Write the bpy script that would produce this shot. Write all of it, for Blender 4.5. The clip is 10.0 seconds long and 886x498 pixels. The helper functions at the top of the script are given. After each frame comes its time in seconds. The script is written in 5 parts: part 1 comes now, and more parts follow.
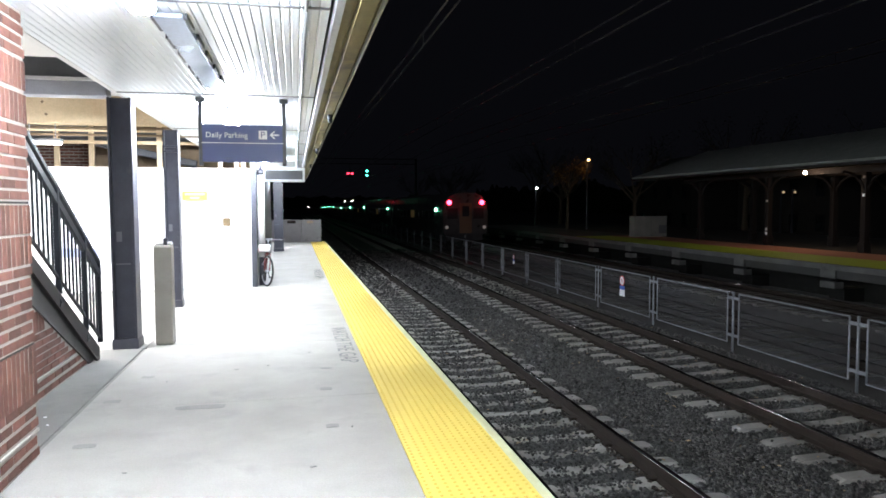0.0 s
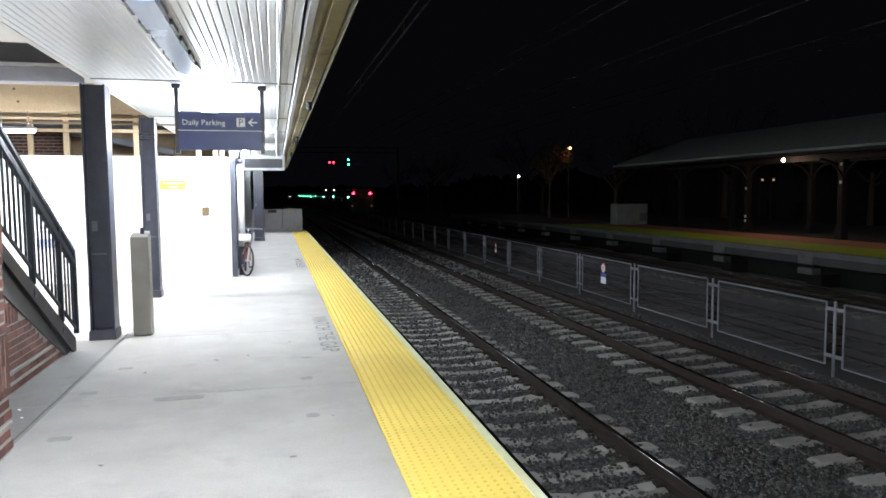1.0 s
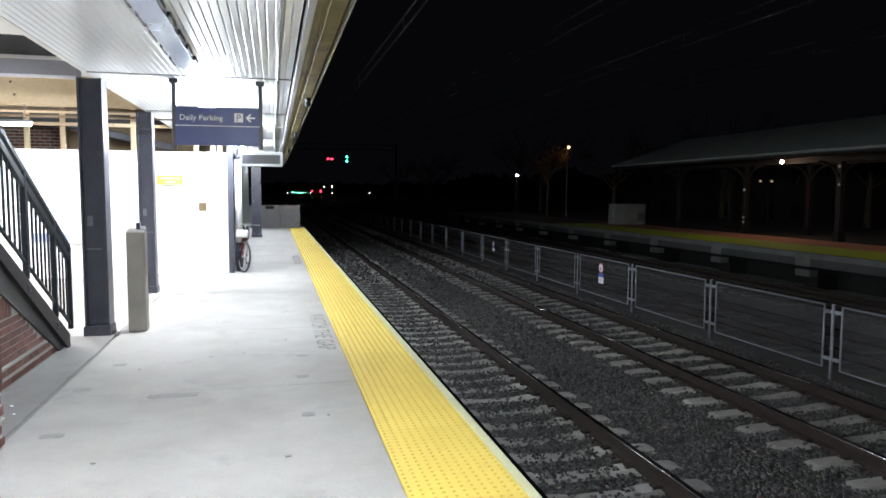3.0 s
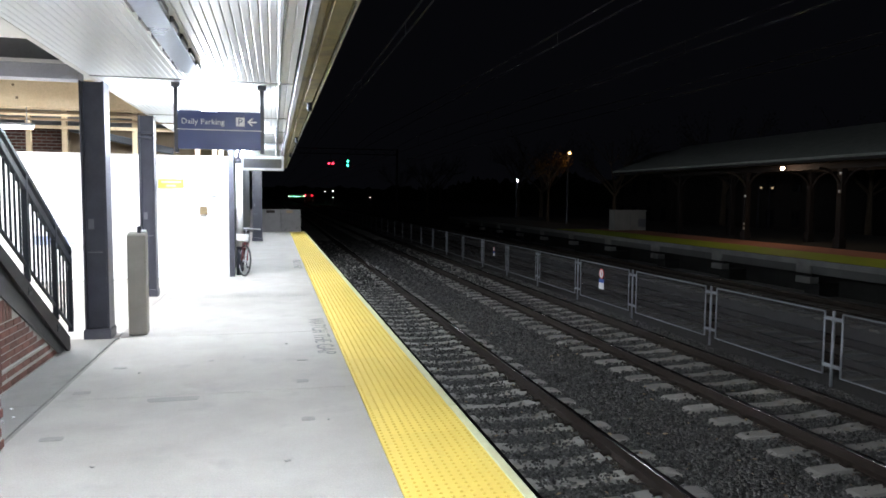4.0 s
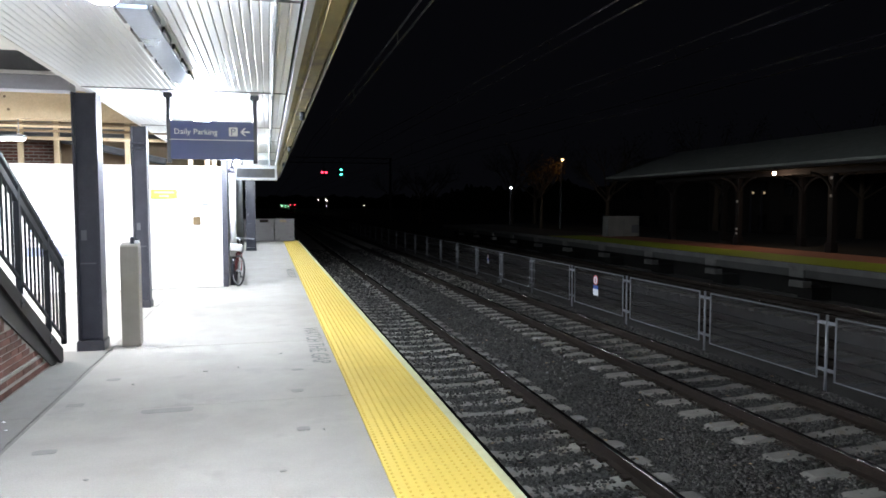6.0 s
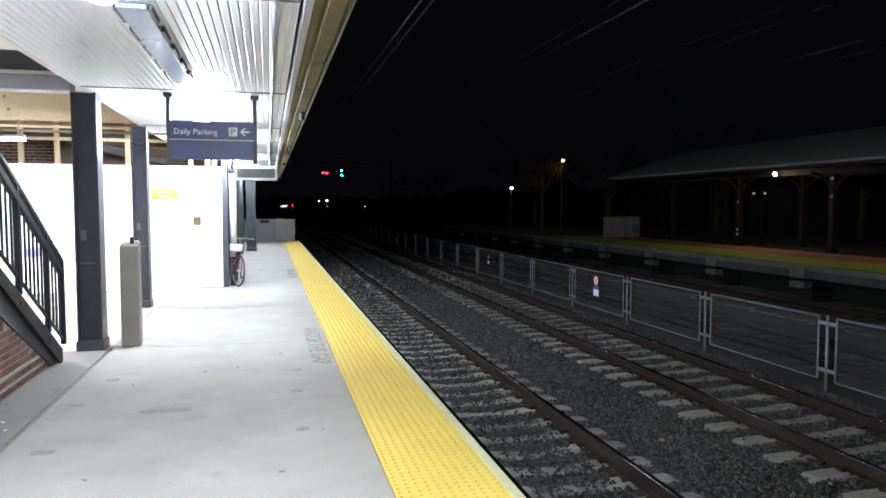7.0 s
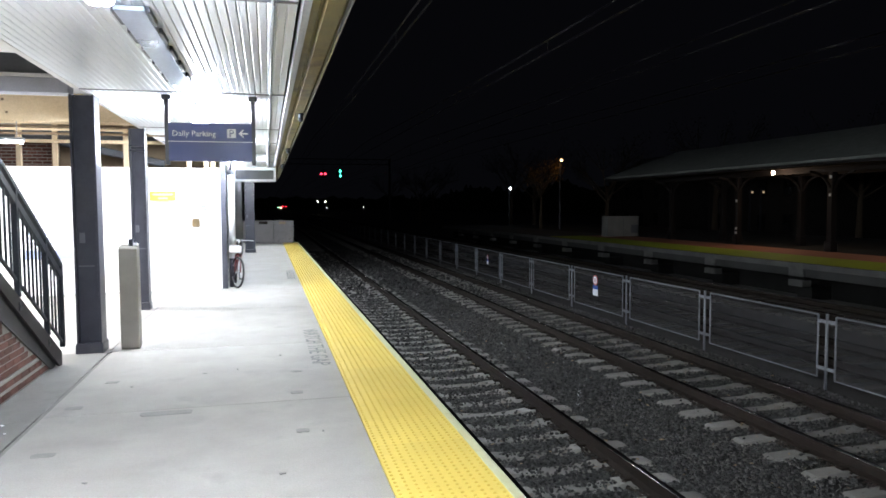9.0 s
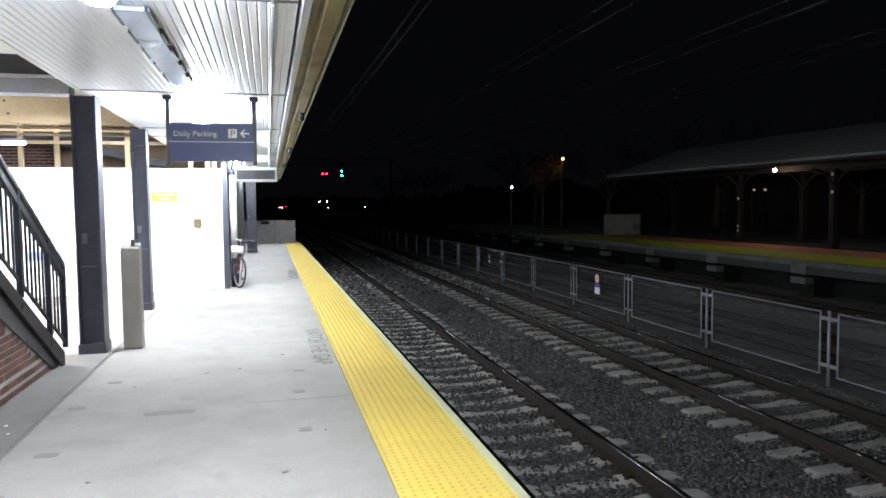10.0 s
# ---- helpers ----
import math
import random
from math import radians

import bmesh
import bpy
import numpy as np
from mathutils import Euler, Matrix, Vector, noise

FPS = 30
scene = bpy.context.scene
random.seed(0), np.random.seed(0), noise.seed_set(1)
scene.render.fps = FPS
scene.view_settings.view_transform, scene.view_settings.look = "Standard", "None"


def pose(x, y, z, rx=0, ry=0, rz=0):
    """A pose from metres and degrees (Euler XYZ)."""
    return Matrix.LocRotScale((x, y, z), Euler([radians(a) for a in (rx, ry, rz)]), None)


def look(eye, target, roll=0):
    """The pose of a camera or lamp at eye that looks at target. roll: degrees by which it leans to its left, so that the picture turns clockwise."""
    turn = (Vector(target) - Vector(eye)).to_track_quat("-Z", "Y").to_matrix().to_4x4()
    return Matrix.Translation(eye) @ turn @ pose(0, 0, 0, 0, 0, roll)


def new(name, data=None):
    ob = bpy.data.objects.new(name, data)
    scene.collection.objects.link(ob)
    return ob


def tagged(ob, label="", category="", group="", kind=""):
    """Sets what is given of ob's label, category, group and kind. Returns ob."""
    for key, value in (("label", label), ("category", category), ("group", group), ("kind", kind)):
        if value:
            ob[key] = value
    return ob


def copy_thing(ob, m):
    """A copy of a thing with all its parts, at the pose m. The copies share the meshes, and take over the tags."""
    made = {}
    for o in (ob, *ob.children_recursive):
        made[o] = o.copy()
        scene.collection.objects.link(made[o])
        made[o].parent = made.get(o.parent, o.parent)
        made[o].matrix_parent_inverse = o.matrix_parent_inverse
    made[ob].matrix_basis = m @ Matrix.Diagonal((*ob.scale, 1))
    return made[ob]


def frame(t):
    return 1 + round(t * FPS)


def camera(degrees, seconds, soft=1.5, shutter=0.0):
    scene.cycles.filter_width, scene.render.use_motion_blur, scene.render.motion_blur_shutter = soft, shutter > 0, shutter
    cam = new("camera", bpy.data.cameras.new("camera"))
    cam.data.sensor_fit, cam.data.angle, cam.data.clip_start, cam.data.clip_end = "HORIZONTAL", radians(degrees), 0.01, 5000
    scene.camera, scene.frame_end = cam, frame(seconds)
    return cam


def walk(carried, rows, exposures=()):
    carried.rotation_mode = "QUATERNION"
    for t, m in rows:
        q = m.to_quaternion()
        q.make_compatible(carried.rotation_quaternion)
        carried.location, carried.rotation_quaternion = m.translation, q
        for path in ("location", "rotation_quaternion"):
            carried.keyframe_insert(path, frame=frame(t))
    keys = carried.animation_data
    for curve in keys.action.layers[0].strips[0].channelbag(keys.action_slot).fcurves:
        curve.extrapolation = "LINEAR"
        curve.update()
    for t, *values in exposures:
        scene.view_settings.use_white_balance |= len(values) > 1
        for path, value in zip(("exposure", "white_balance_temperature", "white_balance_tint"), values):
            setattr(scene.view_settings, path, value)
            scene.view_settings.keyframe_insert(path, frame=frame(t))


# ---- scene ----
cam = camera(64.6, 10.0, soft=1.65)
PATH = [
    (0, (0.004, -0.415, 1.719), (0.417, 1.538, 1.596), -0.2),
    (0.5, (0.013, -0.407, 1.718), (0.462, 1.536, 1.57), -0.4),
    (1, (0.028, -0.386, 1.707), (0.489, 1.554, 1.552), -0.4),
    (1.5, (0.041, -0.345, 1.709), (0.496, 1.596, 1.56), -0.2),
    (2, (0.046, -0.329, 1.709), (0.506, 1.611, 1.554), -0.5),
    (2.5, (0.038, -0.334, 1.71), (0.505, 1.604, 1.545), -0.1),
    (4, (0.029, -0.336, 1.712), (0.496, 1.603, 1.565), 0.5),
    (4.5, (0.025, -0.339, 1.713), (0.503, 1.598, 1.571), 0.6),
    (5, (0.019, -0.337, 1.71), (0.497, 1.6, 1.573), 0.4),
    (5.5, (0.022, -0.34, 1.713), (0.507, 1.596, 1.585), 0.0),
    (7, (0.038, -0.334, 1.707), (0.52, 1.603, 1.584), -0.0),
    (7.5, (0.039, -0.322, 1.704), (0.527, 1.613, 1.581), -0.0),
    (8, (0.035, -0.321, 1.706), (0.522, 1.614, 1.583), -0.4),
    (8.5, (0.033, -0.329, 1.708), (0.52, 1.607, 1.587), -0.2),
    (9, (0.036, -0.328, 1.71), (0.521, 1.609, 1.588), -0.3),
    (9.5, (0.028, -0.319, 1.709), (0.514, 1.617, 1.586), -0.2),
    (10, (0.038, -0.336, 1.704), (0.518, 1.602, 1.58), -0.6),
]
walk(cam, [(t, look(eye, target, roll)) for t, eye, target, roll in PATH],
     exposures=((0.0, 0.33), (0.3, 0.18), (0.6, 0.08), (1.2, 0.03), (2.5, 0.0), (10.0, 0.0)))

# ---- world and large lights ----
world = bpy.data.worlds.new("night_sky")
scene.world = world
world.use_nodes = True
world.node_tree.nodes["Background"].inputs[0].default_value = (0.42, 0.44, 0.62, 1)
world.node_tree.nodes["Background"].inputs[1].default_value = 0.0042

LAMP_ROW_X = -0.80
LAMP_YS = (-6.2, -1.5, 3.2, 9.45, 14.2, 19.4, 24.6, 29.8)
# The second lamp is unseen, added to brighten beam, board and steps.
INNER_LAMPS = ((-4.12, 12.6, 260), (-5.0, 8.2, 420))
LAMP_WATTS = (4, 4, 4, 8, 30, 36, 32, 28)


def area(name, x, y, z, sx, sy, watts, colour, down=True):
    data = bpy.data.lights.new(name, "AREA")
    data.shape, data.size, data.size_y = "RECTANGLE", sx, sy
    data.energy, data.color = watts, colour
    ob = new(name, data)
    ob.matrix_basis = pose(x, y, z)
    return ob


def bulb(name, x, y, z, watts, colour, radius=0.12):
    data = bpy.data.lights.new(name, "POINT")
    data.energy, data.color, data.shadow_soft_size = watts, colour, radius
    ob = new(name, data)
    ob.matrix_basis = pose(x, y, z)
    return ob


# ---- mesh helpers ----
def box(bm, x0, y0, z0, x1, y1, z1, bevel=0.0):
    made = bmesh.ops.create_cube(bm, size=1.0, matrix=Matrix.Translation(((x0 + x1) / 2, (y0 + y1) / 2, (z0 + z1) / 2))
                                 @ Matrix.Diagonal((abs(x1 - x0), abs(y1 - y0), abs(z1 - z0), 1)))
    if bevel > 0:
        edges = {e for v in made["verts"] for e in v.link_edges}
        bmesh.ops.bevel(bm, geom=list(edges), offset=bevel, segments=2, affect="EDGES", profile=0.5)
    return bm


def rod(bm, p, q, r, n=10, r2=None):
    p, q = Vector(p), Vector(q)
    d = q - p
    m = Matrix.Translation((p + q) / 2) @ d.to_track_quat("Z", "Y").to_matrix().to_4x4()
    bmesh.ops.create_cone(bm, cap_ends=True, segments=n, radius1=r, radius2=r if r2 is None else r2, depth=d.length, matrix=m)
    return bm


def bar(bm, p, q, w, h, bevel=0.0):
    """A square bar from p to q, w across and h high."""
    p, q = Vector(p), Vector(q)
    d = q - p
    side = d.cross(Vector((0, 0, 1)))
    side = Vector((1, 0, 0)) if side.length < 1e-5 else side.normalized()
    up = side.cross(d).normalized()
    m = Matrix((side, d.normalized(), up)).transposed().to_4x4()
    made = bmesh.ops.create_cube(bm, size=1.0, matrix=Matrix.Translation((p + q) / 2) @ m @ Matrix.Diagonal((w, d.length, h, 1)))
    if bevel > 0:
        edges = {e for v in made["verts"] for e in v.link_edges}
        bmesh.ops.bevel(bm, geom=list(edges), offset=bevel, segments=1, affect="EDGES")
    return bm


def prism(bm, outline, axis, a, b):
    """A closed outline of (u, v), drawn out along an axis from a to b. Axis x: (y, z); axis y: (x, z)."""
    def place(u, v, w):
        return (w, u, v) if axis == "x" else (u, w, v)
    low = [bm.verts.new(place(u, v, a)) for u, v in outline]
    high = [bm.verts.new(place(u, v, b)) for u, v in outline]
    n = len(outline)
    for i in range(n):
        bm.faces.new((low[i], low[(i + 1) % n], high[(i + 1) % n], high[i]))
    bm.faces.new(low)
    bm.faces.new(high)
    bmesh.ops.recalc_face_normals(bm, faces=bm.faces[:])
    return bm


def ball(bm, x, y, z, r, n=12, sz=1.0):
    bmesh.ops.create_uvsphere(bm, u_segments=n, v_segments=max(6, n * 2 // 3), radius=r,
                              matrix=Matrix.Translation((x, y, z)) @ Matrix.Diagonal((1, 1, sz, 1)))
    return bm


def tube(bm, pts, r, n=8, closed=False):
    """One unbroken round tube along a line of points."""
    pts = [Vector(p) for p in pts]
    rings = []
    m = len(pts)
    for i, p in enumerate(pts):
        a = pts[(i - 1) % m] if (closed or i) else p
        c = pts[(i + 1) % m] if (closed or i < m - 1) else p
        d = (c - a).normalized()
        u = d.cross(Vector((0.31, 0.17, 0.93)) if abs(d.z) < 0.9 else Vector((1, 0.2, 0))).normalized() if not closed else d.cross(Vector((1, 0, 0))).normalized()
        w = d.cross(u)
        rings.append([bm.verts.new(p + r * (math.cos(2 * math.pi * k / n) * u + math.sin(2 * math.pi * k / n) * w)) for k in range(n)])
    for i in range(m if closed else m - 1):
        a, c = rings[i], rings[(i + 1) % m]
        for k in range(n):
            bm.faces.new((a[k], a[(k + 1) % n], c[(k + 1) % n], c[k]))
    if not closed:
        bm.faces.new(rings[0])
        bm.faces.new(rings[-1])
    bmesh.ops.recalc_face_normals(bm, faces=bm.faces[:])
    return bm


def to_mesh(name, bm, material, smooth=False):
    me = bpy.data.meshes.new(name)
    bm.to_mesh(me)
    bm.free()
    if material:
        me.materials.append(material)
    if smooth:
        for p in me.polygons:
            p.use_smooth = True
    return me


def part(name, bm, material, parent, label="", smooth=False):
    ob = new(name, to_mesh(name, bm, material, smooth))
    ob.parent = parent
    if label:
        tagged(ob, label)
    return ob


def shared(name, me, parent, m):
    ob = new(name, me)
    ob.parent = parent
    ob.matrix_basis = m
    return ob


def thing(name, bm, material, label, category, group="", kind="", smooth=False):
    return tagged(new(name, to_mesh(name, bm, material, smooth)), label, category, group, kind)


def empty(name, m, label, category, group="", kind=""):
    ob = new(name)
    ob.matrix_basis = m
    ob.empty_display_size = 0.2
    return tagged(ob, label, category, group, kind)


def lettering(name, text, size, m, material, parent, extrude=0.001, label=""):
    cu = bpy.data.curves.new(name, "FONT")
    cu.body, cu.size, cu.extrude, cu.resolution_u = text, size, extrude, 2
    tmp = bpy.data.objects.new(name, cu)
    scene.collection.objects.link(tmp)
    me = bpy.data.meshes.new_from_object(tmp)
    bpy.data.objects.remove(tmp)
    bpy.data.curves.remove(cu)
    me.materials.clear()
    me.materials.append(material)
    ob = new(name, me)
    ob.parent = parent
    ob.matrix_basis = m
    if label:
        tagged(ob, label)
    return ob


# ---- materials ----
def surface(name, a, b, rough=0.6, metal=0.0, scale=6.0, fine=90.0, bump=0.15, spread=0.5, vary=0.0, stain=None, stain_scale=1.2, stain_at=0.55, grit=0.25, island=False, gloss=0.5):
    """A worn surface: two tones in a coarse cloud, a fine grain, dirt in patches, relief from the grain."""
    m = bpy.data.materials.new(name)
    m.use_nodes = True
    nt = m.node_tree
    bsdf = nt.nodes["Principled BSDF"]
    co = nt.nodes.new("ShaderNodeTexCoord")
    def cloud(sc, detail=6, rough_=0.6):
        n = nt.nodes.new("ShaderNodeTexNoise")
        n.inputs["Scale"].default_value, n.inputs["Detail"].default_value, n.inputs["Roughness"].default_value = sc, detail, rough_
        nt.links.new(co.outputs["Object"], n.inputs["Vector"])
        return n
    def ramp(src, lo, hi):
        r = nt.nodes.new("ShaderNodeMapRange")
        r.inputs[1].default_value, r.inputs[2].default_value = lo, hi
        nt.links.new(src, r.inputs[0])
        return r.outputs[0]
    def mix(f, c1, c2, how="MIX"):
        n = nt.nodes.new("ShaderNodeMix")
        n.data_type, n.blend_type = "RGBA", how
        for sock, v in ((n.inputs[0], f), (n.inputs[6], c1), (n.inputs[7], c2)):
            if isinstance(v, (int, float)):
                sock.default_value = v
            elif isinstance(v, tuple):
                sock.default_value = (*v, 1)
            else:
                nt.links.new(v, sock)
        return n.outputs[2]
    big, small = cloud(scale), cloud(fine, 3)
    col = mix(ramp(big.outputs["Fac"], 0.5 - spread / 2, 0.5 + spread / 2), a, b)
    col = mix(grit, col, mix(ramp(small.outputs["Fac"], 0.3, 0.7), (0.25, 0.25, 0.25), (1.0, 1.0, 1.0)), "MULTIPLY")
    if stain:
        col = mix(ramp(cloud(stain_scale, 5).outputs["Fac"], stain_at, stain_at + 0.2), col, stain)
    if vary:
        if island:
            info = nt.nodes.new("ShaderNodeNewGeometry")
            src = info.outputs["Random Per Island"]
        else:
            info = nt.nodes.new("ShaderNodeObjectInfo")
            src = info.outputs["Random"]
        hsv = nt.nodes.new("ShaderNodeHueSaturation")
        r = nt.nodes.new("ShaderNodeMapRange")
        r.inputs[3].default_value, r.inputs[4].default_value = 1 - vary, 1 + vary
        nt.links.new(src, r.inputs[0])
        nt.links.new(r.outputs[0], hsv.inputs["Value"])
        nt.links.new(col, hsv.inputs["Color"])
        col = hsv.outputs[0]
    nt.links.new(col, bsdf.inputs["Base Color"])
    rr = nt.nodes.new("ShaderNodeMapRange")
    rr.inputs[3].default_value, rr.inputs[4].default_value = max(0.03, rough - 0.12), min(1, rough + 0.12)
    nt.links.new(big.outputs["Fac"], rr.inputs[0])
    nt.links.new(rr.outputs[0], bsdf.inputs["Roughness"])
    bsdf.inputs["Metallic"].default_value = metal
    bsdf.inputs["Specular IOR Level"].default_value = gloss
    bp = nt.nodes.new("ShaderNodeBump")
    bp.inputs["Strength"].default_value, bp.inputs["Distance"].default_value = bump, 0.01
    nt.links.new(small.outputs["Fac"], bp.inputs["Height"])
    nt.links.new(bp.outputs[0], bsdf.inputs["Normal"])
    return m


def glowing(name, colour, strength):
    m = bpy.data.materials.new(name)
    m.use_nodes = True
    b = m.node_tree.nodes["Principled BSDF"]
    b.inputs["Base Color"].default_value = (*colour, 1)
    b.inputs["Emission Color"].default_value = (*colour, 1)
    b.inputs["Emission Strength"].default_value = strength
    return m


def veil(name, colour, cover, cell):
    """A woven wire sheet: thin wires in a grid, open between."""
    m = bpy.data.materials.new(name)
    m.use_nodes = True
    nt = m.node_tree
    b = nt.nodes["Principled BSDF"]
    b.inputs["Base Color"].default_value = (*colour, 1)
    b.inputs["Metallic"].default_value, b.inputs["Roughness"].default_value = 0.6, 0.5
    clear, mixer = nt.nodes.new("ShaderNodeBsdfTransparent"), nt.nodes.new("ShaderNodeMixShader")
    co, sp = nt.nodes.new("ShaderNodeTexCoord"), nt.nodes.new("ShaderNodeSeparateXYZ")
    nt.links.new(co.outputs["Object"], sp.inputs[0])
    def math_(op, p, q):
        n = nt.nodes.new("ShaderNodeMath")
        n.operation = op
        for i, v in enumerate((p, q)):
            if isinstance(v, (int, float)):
                n.inputs[i].default_value = v
            else:
                nt.links.new(v, n.inputs[i])
        return n.outputs[0]
    lines = []
    for sign in (1, -1):
        u = math_("ADD", sp.outputs["Y"], math_("MULTIPLY", sp.outputs["Z"], sign))
        lines.append(math_("LESS_THAN", math_("FRACT", math_("DIVIDE", u, cell), 0), cover))
    nt.links.new(math_("MAXIMUM", lines[0], lines[1]), mixer.inputs[0])
    nt.links.new(clear.outputs[0], mixer.inputs[1])
    nt.links.new(b.outputs[0], mixer.inputs[2])
    nt.links.new(mixer.outputs[0], nt.nodes["Material Output"].inputs["Surface"])
    return m


